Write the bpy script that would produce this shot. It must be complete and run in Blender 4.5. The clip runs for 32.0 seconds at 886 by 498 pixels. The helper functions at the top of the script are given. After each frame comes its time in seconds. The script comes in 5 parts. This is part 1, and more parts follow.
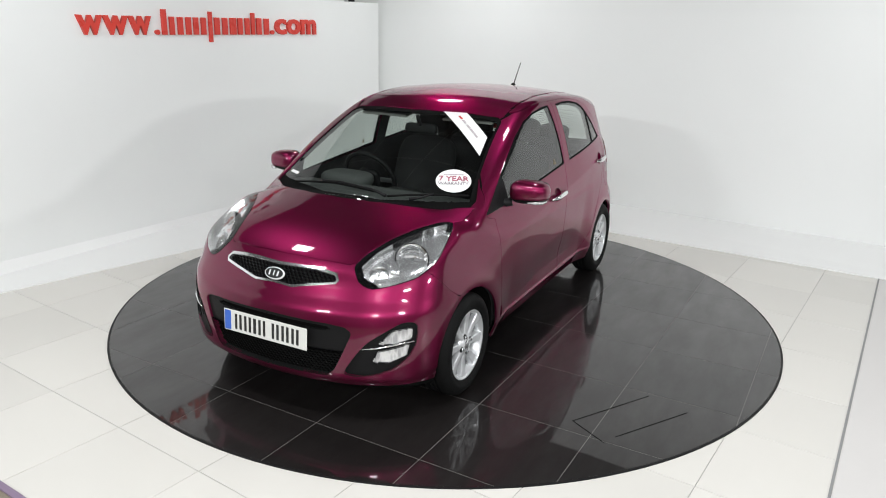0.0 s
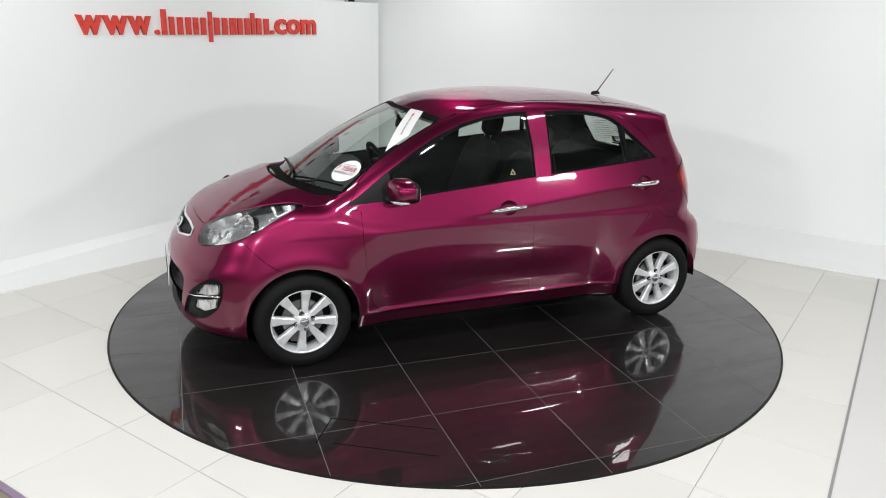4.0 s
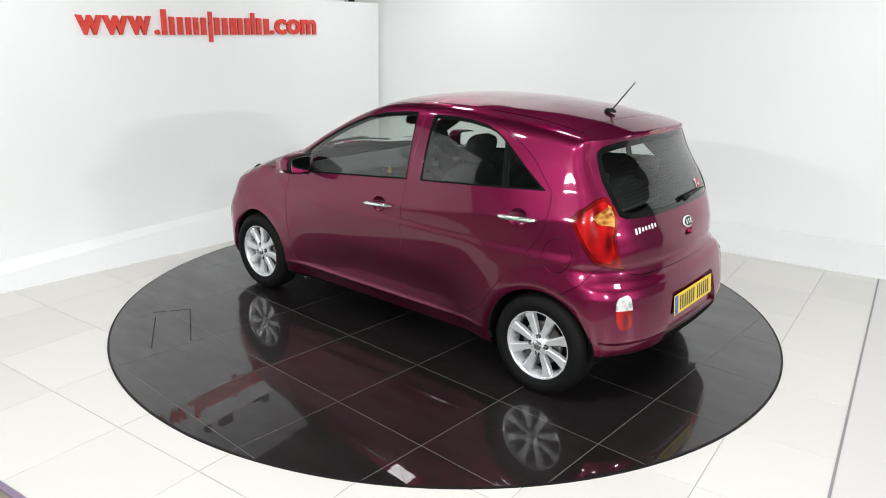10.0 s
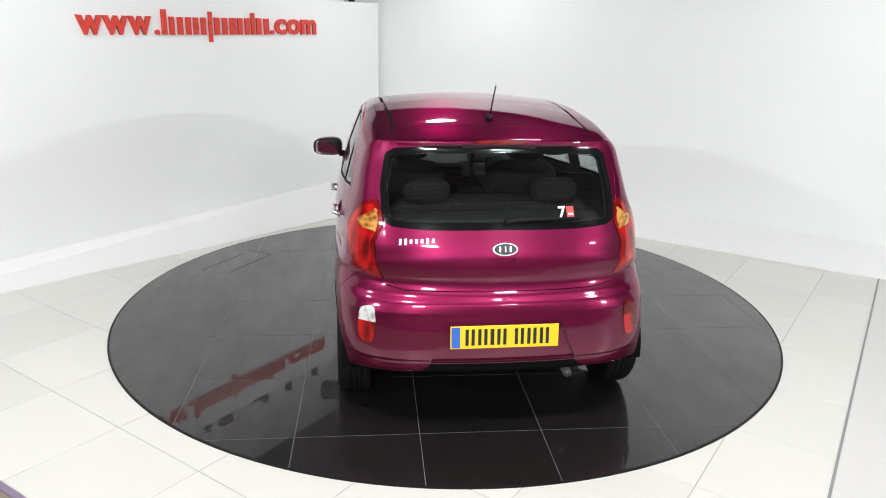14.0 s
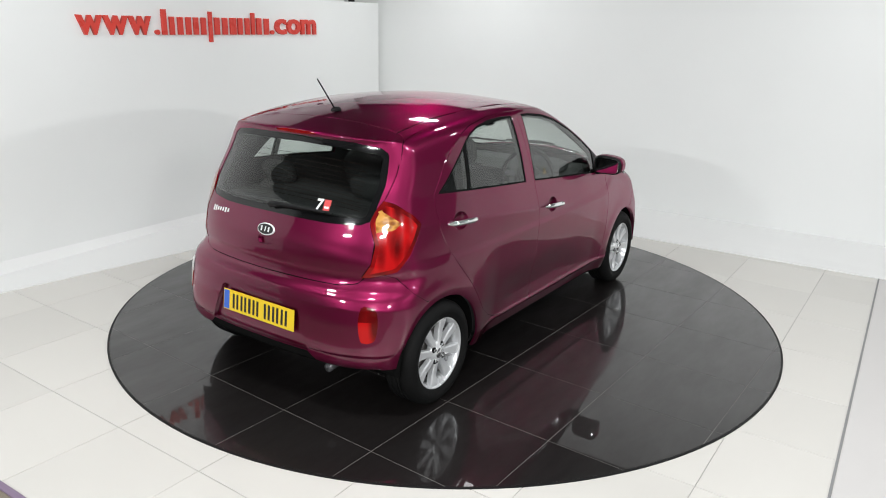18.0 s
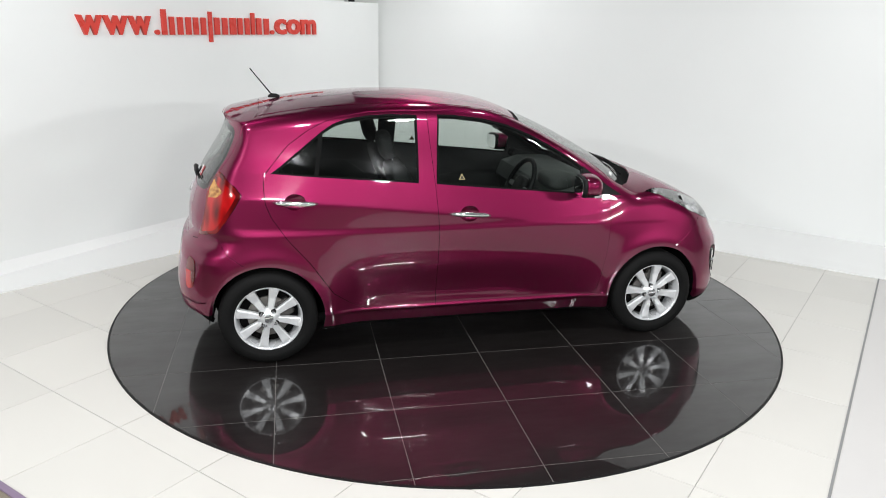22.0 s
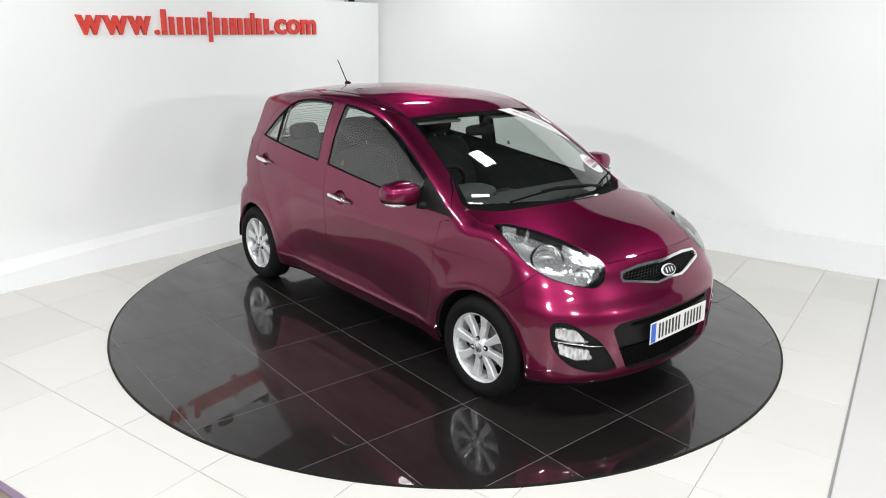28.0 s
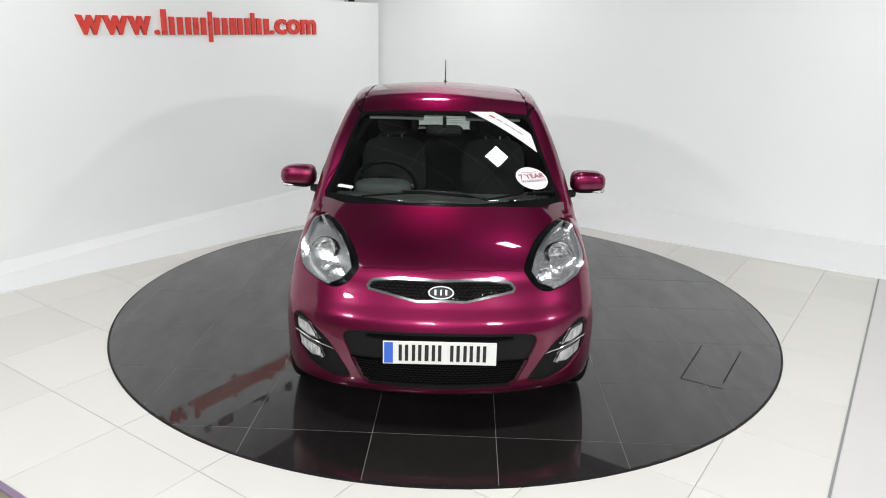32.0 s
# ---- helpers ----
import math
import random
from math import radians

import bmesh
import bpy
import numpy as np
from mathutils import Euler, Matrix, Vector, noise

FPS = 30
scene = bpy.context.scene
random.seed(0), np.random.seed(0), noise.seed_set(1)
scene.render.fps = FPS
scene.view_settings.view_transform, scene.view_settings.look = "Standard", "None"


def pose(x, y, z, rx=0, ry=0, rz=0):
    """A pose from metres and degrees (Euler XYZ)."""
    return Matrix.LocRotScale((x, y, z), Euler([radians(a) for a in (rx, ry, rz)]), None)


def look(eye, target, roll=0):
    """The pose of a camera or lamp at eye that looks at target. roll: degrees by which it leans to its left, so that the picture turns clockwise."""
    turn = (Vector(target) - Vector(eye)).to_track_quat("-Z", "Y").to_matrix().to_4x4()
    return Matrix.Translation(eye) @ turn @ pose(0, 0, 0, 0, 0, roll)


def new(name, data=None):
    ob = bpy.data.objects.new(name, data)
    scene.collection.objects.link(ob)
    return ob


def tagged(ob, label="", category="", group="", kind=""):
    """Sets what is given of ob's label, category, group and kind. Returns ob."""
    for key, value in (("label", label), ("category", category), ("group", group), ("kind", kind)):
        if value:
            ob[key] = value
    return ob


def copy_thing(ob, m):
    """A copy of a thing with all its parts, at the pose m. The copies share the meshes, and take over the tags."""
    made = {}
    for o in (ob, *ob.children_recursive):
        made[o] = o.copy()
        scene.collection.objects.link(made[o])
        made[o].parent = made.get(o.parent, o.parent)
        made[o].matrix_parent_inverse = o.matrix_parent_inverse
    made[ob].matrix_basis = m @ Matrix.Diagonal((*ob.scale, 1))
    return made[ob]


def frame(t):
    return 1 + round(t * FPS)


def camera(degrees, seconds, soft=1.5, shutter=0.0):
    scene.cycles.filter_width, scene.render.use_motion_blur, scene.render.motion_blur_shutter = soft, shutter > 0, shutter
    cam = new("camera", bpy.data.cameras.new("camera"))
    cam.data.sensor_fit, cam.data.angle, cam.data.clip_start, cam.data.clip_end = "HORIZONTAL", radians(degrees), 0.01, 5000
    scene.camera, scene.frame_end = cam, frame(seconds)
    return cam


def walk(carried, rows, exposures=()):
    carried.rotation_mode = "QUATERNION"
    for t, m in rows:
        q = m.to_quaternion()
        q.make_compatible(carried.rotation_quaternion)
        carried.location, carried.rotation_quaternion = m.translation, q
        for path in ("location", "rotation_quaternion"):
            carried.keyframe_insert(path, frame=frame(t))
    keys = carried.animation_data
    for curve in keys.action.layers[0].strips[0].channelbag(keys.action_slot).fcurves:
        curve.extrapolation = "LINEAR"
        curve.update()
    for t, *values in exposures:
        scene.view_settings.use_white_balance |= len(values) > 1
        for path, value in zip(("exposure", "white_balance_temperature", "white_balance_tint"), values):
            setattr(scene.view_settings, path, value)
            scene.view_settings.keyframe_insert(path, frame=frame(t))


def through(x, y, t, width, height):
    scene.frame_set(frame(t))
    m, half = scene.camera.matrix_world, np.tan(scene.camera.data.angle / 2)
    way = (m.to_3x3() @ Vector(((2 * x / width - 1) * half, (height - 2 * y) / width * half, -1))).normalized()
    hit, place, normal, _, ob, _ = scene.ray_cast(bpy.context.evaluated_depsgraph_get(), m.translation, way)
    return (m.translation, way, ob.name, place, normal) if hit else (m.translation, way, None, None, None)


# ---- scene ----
# ---------------------------------------------------------------- camera
cam = camera(62.86, 32.0, soft=1.0)
EYE, AIM = (0.0, -4.8626, 1.8843), (-0.0275, -0.0863, 0.4058)
walk(cam, [(0.0, look(EYE, AIM, 1.371)), (32.0, look(EYE, AIM, 1.371))],
     [(0.0, 0.0), (3.0, 0.0), (6.0, 0.15), (10.0, 0.18), (13.0, 0.19), (16.0, 0.06), (18.0, -0.02), (20.0, 0.0), (22.0, 0.10), (25.0, 0.18), (28.0, 0.18), (30.0, 0.16), (32.0, 0.04)])

# ---------------------------------------------------------------- light
scene.view_settings.exposure = 0.0
world = bpy.data.worlds.new("hall_air")
scene.world = world
world.use_nodes = True
world.node_tree.nodes["Background"].inputs[0].default_value = (0.9, 0.95, 1.0, 1)
world.node_tree.nodes["Background"].inputs[1].default_value = 0.05

CEIL = 3.3
# flush ceiling panels, some added to even out the walls: x, y, watts
PANELS = [(0.85, 0.30, 10), (-0.65, -2.80, 38), (2.50, -1.90, 22), (-2.30, -2.00, 24), (0.95, -2.45, 32), (3.20, 0.10, 14), (-2.10, -0.20, 16), (-0.20, 2.50, 24)]
# unseen tilted floods added to brighten the corner: x, y, height, watts, width, depth
ADDED_FLOODS = [(-4.0, -5.4, 3.05, 90, 0.7, 0.08), (-0.6, -7.2, 3.05, 136, 0.7, 0.08), (2.4, -7.0, 3.05, 100, 0.7, 0.08), (5.9, -4.8, 2.5, 106, 0.6, 0.09)]


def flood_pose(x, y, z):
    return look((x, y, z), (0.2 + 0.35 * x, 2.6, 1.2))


def panel_lamp(m, watts, wide, deep):
    data = bpy.data.lights.new("panel_light", "AREA")
    data.shape, data.size, data.size_y, data.energy = "RECTANGLE", wide, deep, watts
    data.color = (0.97, 0.99, 1.0)
    ob = new("panel_light", data)
    ob.matrix_basis = m
    return ob


for px, py, pw in PANELS:
    panel_lamp(pose(px, py, CEIL - 0.035, 0, 0, -33), pw, 0.30, 0.30)
for fx, fy, fz, fw, wide, deep in ADDED_FLOODS:
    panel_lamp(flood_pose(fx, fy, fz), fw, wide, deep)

# ---------------------------------------------------------------- materials


def material(name, color, rough=0.5, metal=0.0, vary=0.06, scale=8.0, bump=0.0, bump_scale=120.0,
             coat=0.0, spec=0.5, rough_vary=0.05, alpha=1.0, transmission=0.0, ior=1.45, glow=0.0):
    """A principled surface with colour and gloss that drift at two scales and a fine relief."""
    m = bpy.data.materials.new(name)
    m.use_nodes = True
    nt = m.node_tree
    b = nt.nodes["Principled BSDF"]
    b.inputs["Roughness"].default_value = rough
    b.inputs["Metallic"].default_value = metal
    b.inputs["Coat Weight"].default_value = coat
    b.inputs["Coat Roughness"].default_value = 0.03
    b.inputs["Specular IOR Level"].default_value = spec
    b.inputs["Transmission Weight"].default_value = transmission
    b.inputs["IOR"].default_value = ior
    b.inputs["Alpha"].default_value = alpha
    b.inputs["Base Color"].default_value = (*color, 1)
    if glow:
        b.inputs["Emission Color"].default_value = (*color, 1)
        b.inputs["Emission Strength"].default_value = glow
    if vary or bump or rough_vary:
        co = nt.nodes.new("ShaderNodeTexCoord")
        big = nt.nodes.new("ShaderNodeTexNoise")
        big.inputs["Scale"].default_value, big.inputs["Detail"].default_value = scale, 5
        nt.links.new(co.outputs["Object"], big.inputs["Vector"])
    if vary:
        mix = nt.nodes.new("ShaderNodeMix")
        mix.data_type = "RGBA"
        mix.inputs[6].default_value = (*[max(0, c * (1 - vary)) for c in color], 1)
        mix.inputs[7].default_value = (*[min(1, c * (1 + vary)) for c in color], 1)
        nt.links.new(big.outputs["Fac"], mix.inputs[0])
        nt.links.new(mix.outputs[2], b.inputs["Base Color"])
    if rough_vary:
        mr = nt.nodes.new("ShaderNodeMapRange")
        mr.inputs["From Min"].default_value, mr.inputs["From Max"].default_value = 0.3, 0.7
        mr.inputs["To Min"].default_value, mr.inputs["To Max"].default_value = max(0.0, rough - rough_vary), min(1, rough + rough_vary)
        nt.links.new(big.outputs["Fac"], mr.inputs["Value"])
        nt.links.new(mr.outputs["Result"], b.inputs["Roughness"])
    if bump:
        fine = nt.nodes.new("ShaderNodeTexNoise")
        fine.inputs["Scale"].default_value, fine.inputs["Detail"].default_value = bump_scale, 4
        nt.links.new(co.outputs["Object"], fine.inputs["Vector"])
        bn = nt.nodes.new("ShaderNodeBump")
        bn.inputs["Strength"].default_value, bn.inputs["Distance"].default_value = bump, 0.004
        nt.links.new(fine.outputs["Fac"], bn.inputs["Height"])
        nt.links.new(bn.outputs["Normal"], b.inputs["Normal"])
    return m


M_WALL = material("white_wall_paint", (0.80, 0.81, 0.80), 0.45, vary=0.02, scale=1.5, bump=0.05, bump_scale=60)
M_SKIRT = material("white_skirting_gloss", (0.82, 0.82, 0.81), 0.35, vary=0.02, scale=3)
M_CEIL = material("dark_ceiling", (0.045, 0.045, 0.047), 0.8, vary=0.04, scale=2)
M_BACK = material("unseen_wall_grey", (0.30, 0.30, 0.31), 0.7, vary=0.1, scale=1)
M_TILE = material("cream_floor_tile", (0.655, 0.635, 0.595), 0.34, vary=0.03, scale=2.5, rough_vary=0.08, bump=0.02, bump_scale=30)
M_GROUT = material("grey_tile_joint", (0.42, 0.41, 0.39), 0.8)
M_BLACKTILE = material("black_polished_tile", (0.0105, 0.009, 0.0088), 0.012, vary=0.3, scale=2, rough_vary=0.008, spec=0.6, coat=0.4)
M_BLACKTILE.node_tree.nodes["Principled BSDF"].inputs["Coat Roughness"].default_value = 0.32


def smeared_film(m):
    """A wiped film of dust on polished tiles: streaky patches that scatter a little."""
    nt = m.node_tree
    co, mp, no, mr = (nt.nodes.new(k) for k in ("ShaderNodeTexCoord", "ShaderNodeMapping", "ShaderNodeTexNoise", "ShaderNodeMapRange"))
    mp.inputs["Scale"].default_value = (1.2, 3.4, 1.0)
    no.inputs["Scale"].default_value, no.inputs["Detail"].default_value, no.inputs["Roughness"].default_value = 1.6, 7, 0.62
    mr.inputs["From Min"].default_value, mr.inputs["From Max"].default_value = 0.35, 0.68
    mr.inputs["To Min"].default_value, mr.inputs["To Max"].default_value = 0.42, 0.62
    nt.links.new(co.outputs["Object"], mp.inputs["Vector"])
    nt.links.new(mp.outputs["Vector"], no.inputs["Vector"])
    nt.links.new(no.outputs["Fac"], mr.inputs["Value"])
    nt.links.new(mr.outputs["Result"], nt.nodes["Principled BSDF"].inputs["Coat Weight"])


smeared_film(M_BLACKTILE)


def vary_pieces(m, low, high):
    """Gives each tile a slightly different tone."""
    nt = m.node_tree
    b = nt.nodes["Principled BSDF"]
    link = b.inputs["Base Color"].links[0]
    source = link.from_socket
    info, mr, hsv = nt.nodes.new("ShaderNodeObjectInfo"), nt.nodes.new("ShaderNodeMapRange"), nt.nodes.new("ShaderNodeHueSaturation")
    mr.inputs["To Min"].default_value, mr.inputs["To Max"].default_value = low, high
    nt.links.new(info.outputs["Random"], mr.inputs["Value"])
    nt.links.new(mr.outputs["Result"], hsv.inputs["Value"])
    nt.links.new(source, hsv.inputs["Color"])
    nt.links.new(hsv.outputs["Color"], b.inputs["Base Color"])


vary_pieces(M_TILE, 0.965, 1.03)
vary_pieces(M_BLACKTILE, 0.75, 1.3)
M_BLACKJOINT = material("disc_tile_joint", (0.14, 0.132, 0.125), 0.8, vary=0.3, scale=6)
M_RIM = material("turntable_edge", (0.008, 0.008, 0.008), 0.5, spec=0.2)
M_RED = material("red_sign_acrylic", (0.62, 0.045, 0.03), 0.3, vary=0.03)
M_BEZEL0 = material("grey_joint_metal", (0.25, 0.25, 0.25), 0.5)
M_SIDEFLOOR = material("pale_floor_paint", (0.62, 0.60, 0.585), 0.4, vary=0.03, scale=2)
M_CARPET = material("beige_carpet", (0.21, 0.18, 0.14), 0.95, vary=0.15, scale=60, bump=0.4)
M_PURPLE = material("purple_trim", (0.22, 0.16, 0.24), 0.4)


def metal_flake_paint(name, color):
    """Metallic car lacquer: a flaked base that darkens at grazing angles under a clear coat."""
    m = material(name, color, 0.385, metal=0.97, spec=0.0, vary=0.03, scale=3, coat=1.0, rough_vary=0.02)
    nt = m.node_tree
    b = nt.nodes["Principled BSDF"]
    b.inputs["Specular Tint"].default_value = (0.85, 0.30, 0.5, 1)
    co = nt.nodes.new("ShaderNodeTexCoord")
    vo = nt.nodes.new("ShaderNodeTexVoronoi")
    vo.inputs["Scale"].default_value = 900
    nt.links.new(co.outputs["Object"], vo.inputs["Vector"])
    bn = nt.nodes.new("ShaderNodeBump")
    bn.inputs["Strength"].default_value, bn.inputs["Distance"].default_value = 0.04, 0.0006
    nt.links.new(vo.outputs["Distance"], bn.inputs["Height"])
    nt.links.new(bn.outputs["Normal"], b.inputs["Normal"])
    return m


M_PAINT = metal_flake_paint("magenta_metallic_paint", (0.172, 0.0110, 0.050))
M_TYRE = material("tyre_rubber", (0.006, 0.006, 0.006), 0.7, vary=0.25, scale=20, bump=0.2, spec=0.16)

# ---------------------------------------------------------------- mesh helpers


def mesh_of(bm, name, mats):
    me = bpy.data.meshes.new(name)
    bm.to_mesh(me)
    bm.free()
    for m in mats if isinstance(mats, (list, tuple)) else [mats]:
        me.materials.append(m)
    return me


def smooth(me, on=True):
    me.polygons.foreach_set("use_smooth", [on] * len(me.polygons))
    return me


def part(name, bm, mat, parent, label="", soft_edges=False):
    ob = new(name, smooth(mesh_of(bm, name, mat), soft_edges))
    ob.parent = parent
    if label:
        tagged(ob, label)
    return ob


def thing(name, label, category, group="", kind="", m=None):
    ob = new(name)
    tagged(ob, label, category, group, kind)
    if m is not None:
        ob.matrix_basis = m
    return ob


def bm_box(x0, x1, y0, y1, z0, z1, bevel=0.0, seg=1, bm=None, m=None):
    bm = bm or bmesh.new()
    g = bmesh.ops.create_cube(bm, size=1.0)
    vs = g["verts"]
    for v in vs:
        v.co = Vector(((x0 + x1) / 2 + v.co.x * (x1 - x0), (y0 + y1) / 2 + v.co.y * (y1 - y0), (z0 + z1) / 2 + v.co.z * (z1 - z0)))
    if bevel:
        es = {e for v in vs for e in v.link_edges}
        r = bmesh.ops.bevel(bm, geom=list(es), offset=bevel, segments=seg, affect="EDGES", profile=0.5)
        vs = list({v for v in r["verts"]} | {v for v in vs if v.is_valid})
    if m is not None:
        bmesh.ops.transform(bm, matrix=m, verts=[v for v in vs if v.is_valid])
    return bm


def bm_prism(poly, z0, z1, bm=None, m=None, bevel=0.0):
    """A flat outline pulled up from z0 to z1."""
    own = bmesh.new()
    lo = [own.verts.new((x, y, z0)) for x, y in poly]
    hi = [own.verts.new((x, y, z1)) for x, y in poly]
    n = len(poly)
    top = own.faces.new(hi)
    own.faces.new(lo[::-1])
    for i in range(n):
        own.faces.new((lo[i], lo[(i + 1) % n], hi[(i + 1) % n], hi[i]))
    bmesh.ops.recalc_face_normals(own, faces=own.faces)
    if bevel:
        bmesh.ops.bevel(own, geom=[e for e in top.edges], offset=bevel, segments=1, affect="EDGES")
    if m is not None:
        own.transform(m)
    if bm is None:
        return own
    me = bpy.data.meshes.new("tmp")
    own.to_mesh(me)
    own.free()
    bm.from_mesh(me)
    bpy.data.meshes.remove(me)
    return bm


def bm_lathe(profile, n=48, bm=None, m=None):
    """Turns a profile of (radius, height) about z."""
    own = bm or bmesh.new()
    rings = []
    for r, z in profile:
        if r < 1e-6:
            rings.append([own.verts.new((0, 0, z))])
        else:
            rings.append([own.verts.new((r * math.cos(2 * math.pi * i / n), r * math.sin(2 * math.pi * i / n), z)) for i in range(n)])
    made = [v for r in rings for v in r]
    for a, b in zip(rings, rings[1:]):
        for i in range(n):
            j = (i + 1) % n
            if len(a) == 1 and len(b) > 1:
                own.faces.new((a[0], b[j], b[i]))
            elif len(b) == 1 and len(a) > 1:
                own.faces.new((a[i], a[j], b[0]))
            elif len(a) > 1:
                own.faces.new((a[i], a[j], b[j], b[i]))
    if m is not None:
        bmesh.ops.transform(own, matrix=m, verts=made)
    return own


def bm_tube(points, radius, n=10, bm=None, closed=False):
    """A round rod along points."""
    own = bm or bmesh.new()
    pts = [Vector(p) for p in points]
    rings = []
    k = len(pts)
    for i, p in enumerate(pts):
        a, b = (pts[i - 1], pts[(i + 1) % k]) if closed else (pts[max(i - 1, 0)], pts[min(i + 1, k - 1)])
        q = (b - a).normalized().to_track_quat("Z", "Y")
        r = radius[i] if isinstance(radius, (list, tuple)) else radius
        rings.append([own.verts.new(p + q @ Vector((r * math.cos(2 * math.pi * j / n), r * math.sin(2 * math.pi * j / n), 0))) for j in range(n)])
    if closed:
        rings.append(rings[0])
    for a, b in zip(rings, rings[1:]):
        for j in range(n):
            own.faces.new((a[j], a[(j + 1) % n], b[(j + 1) % n], b[j]))
    if not closed:
        own.faces.new(rings[0][::-1])
        own.faces.new(rings[-1])
    return own
# ---------------------------------------------------------------- the hall
TILE_TURN = -34.0      # degrees by which the floor tiles stand askew
U = Vector((math.cos(radians(TILE_TURN)), math.sin(radians(TILE_TURN)), 0))
W = Vector((-U.y, U.x, 0))
NODE = Vector((-1.559, -1.80, 0))
DISC_R = 2.217

ground = new("floor", mesh_of(bm_box(-9, 9, -10, 7, -0.25, -0.0085), "floor", M_GROUT))
tagged(ground, "grey grout bed of the white tiled showroom floor", "floor", kind="structure")
tile_mesh = mesh_of(bm_box(-0.2985, 0.2985, -0.2985, 0.2985, -0.0084, -0.005, 0.001), "floor_tile", M_TILE)
for i in range(-13, 19):
    for j in range(-10, 13):
        c = NODE + U * (0.6 * i + 0.3) + W * (0.6 * j + 0.3)
        far = max((c + U * a + W * b).length for a in (-0.3, 0.3) for b in (-0.3, 0.3))
        inner = (c - Vector((-1.80, -2.30, 0))).dot(Vector((-0.537, -0.843, 0)))
        if far < DISC_R - 0.01 or inner > 0.5 or not (-3.9 < c.x < 5.6 and -5.6 < c.y < 4.0):
            continue
        t = new("floor_tile", tile_mesh)
        t.parent = ground
        t.matrix_basis = Matrix.Translation(c) @ pose(0, 0, 0, 0, 0, TILE_TURN)


def wall_run(name, p, ang, length, height, thick, label):
    """A wall whose visible face starts at p and runs along ang; its body lies on the left of that way."""
    w = new(name, mesh_of(bm_box(0, length, 0, thick, -0.005, height, 0.004), name, M_WALL))
    w.matrix_basis = pose(p[0], p[1], 0, 0, 0, ang)
    return tagged(w, label, "wall", kind="structure")


CORNER = Vector((-0.80, 4.25, 0))
SIGN_ANG, LONG_ANG = 57.8, -33.0
sd = Vector((math.cos(radians(SIGN_ANG)), math.sin(radians(SIGN_ANG)), 0))
ld = Vector((math.cos(radians(LONG_ANG)), math.sin(radians(LONG_ANG)), 0))
sign_start = Vector((-2.889, 0.927, 0)) - sd * 3.0
sign_wall = wall_run("wall_sign", sign_start, SIGN_ANG, 6.77, 2.105, 0.12, "white painted display wall that carries red letters")
long_wall = wall_run("wall_long", CORNER - ld * 0.85, LONG_ANG, 9.3, 2.93, 0.12, "plain white painted long showroom wall")

# added filler, set edge-on, shuts the dark slit between the two walls
end = sign_start + sd * 6.77
wall_run("wall_filler", end, 96.5, 0.205, 2.105, 0.10, "short white filler added to shut the dark slit between the walls")


def ramp(f0, f1, w0, w1):
    """A low white board that slopes from the floor up to the foot of a wall."""
    bm = bmesh.new()
    top, low = 0.118, -0.006
    f = [bm.verts.new((*f0, low)), bm.verts.new((*f1, low)), bm.verts.new((*f0, 0.004)), bm.verts.new((*f1, 0.004))]
    w = [bm.verts.new((*w0, low)), bm.verts.new((*w1, low)), bm.verts.new((*w0, top)), bm.verts.new((*w1, top))]
    for q in ((f[0], f[1], f[3], f[2]), (f[2], f[3], w[3], w[2]), (w[0], w[2], w[3], w[1]), (f[0], f[2], w[2], w[0]), (f[1], w[1], w[3], f[3]), (f[0], w[0], w[1], f[1])):
        bm.faces.new(q)
    bmesh.ops.recalc_face_normals(bm, faces=bm.faces)
    return tagged(new("baseboard", mesh_of(bm, "baseboard", M_SKIRT)), "white sloped board along the foot of the wall", "skirting", kind="structure")


wl = sign_start + sd * 0.3
ramp((-4.2, -1.29), (-0.32, 3.10), (wl.x, wl.y), (CORNER.x, CORNER.y - 0.005))
wr = CORNER + ld * 7.0
ramp((4.55, 0.07), (-0.32, 3.10), (wr.x, wr.y), (CORNER.x, CORNER.y - 0.005))

# a joint strip in the floor, and the platform's edge with its purple trim
strip = new("trim", mesh_of(bm_box(-1.4, 3.6, -0.006, 0.006, -0.0049, -0.002), "trim", M_BEZEL0))
strip.matrix_basis = pose(1.60, -2.29, 0, 0, 0, 57.7)
tagged(strip, "thin grey metal joint strip in the floor", "floor trim", kind="structure")
side_floor = new("floor_side", mesh_of(bm_box(-1.4, 3.6, -4.0, -0.008, -0.0049, -0.0035), "floor_side", M_SIDEFLOOR))
side_floor.matrix_basis = strip.matrix_basis.copy()
tagged(side_floor, "plain pale floor beside the joint strip", "floor", kind="structure")
low_floor = new("floor_front", mesh_of(bm_box(-3, 9, -6.0, -0.02, -0.0049, -0.003), "floor_front", M_CARPET))
low_floor.matrix_basis = pose(-1.80, -2.30, 0, 0, 0, -32.5)
tagged(low_floor, "beige carpet in front of the tiled floor", "floor", kind="structure")
edge = new("trim", mesh_of(bm_box(-3, 9, -0.022, 0.010, -0.0049, 0.004, 0.002), "trim", M_PURPLE))
edge.matrix_basis = pose(-1.80, -2.30, 0, 0, 0, -32.5)
tagged(edge, "purple grey edging strip of the tiled floor", "floor trim", kind="structure")

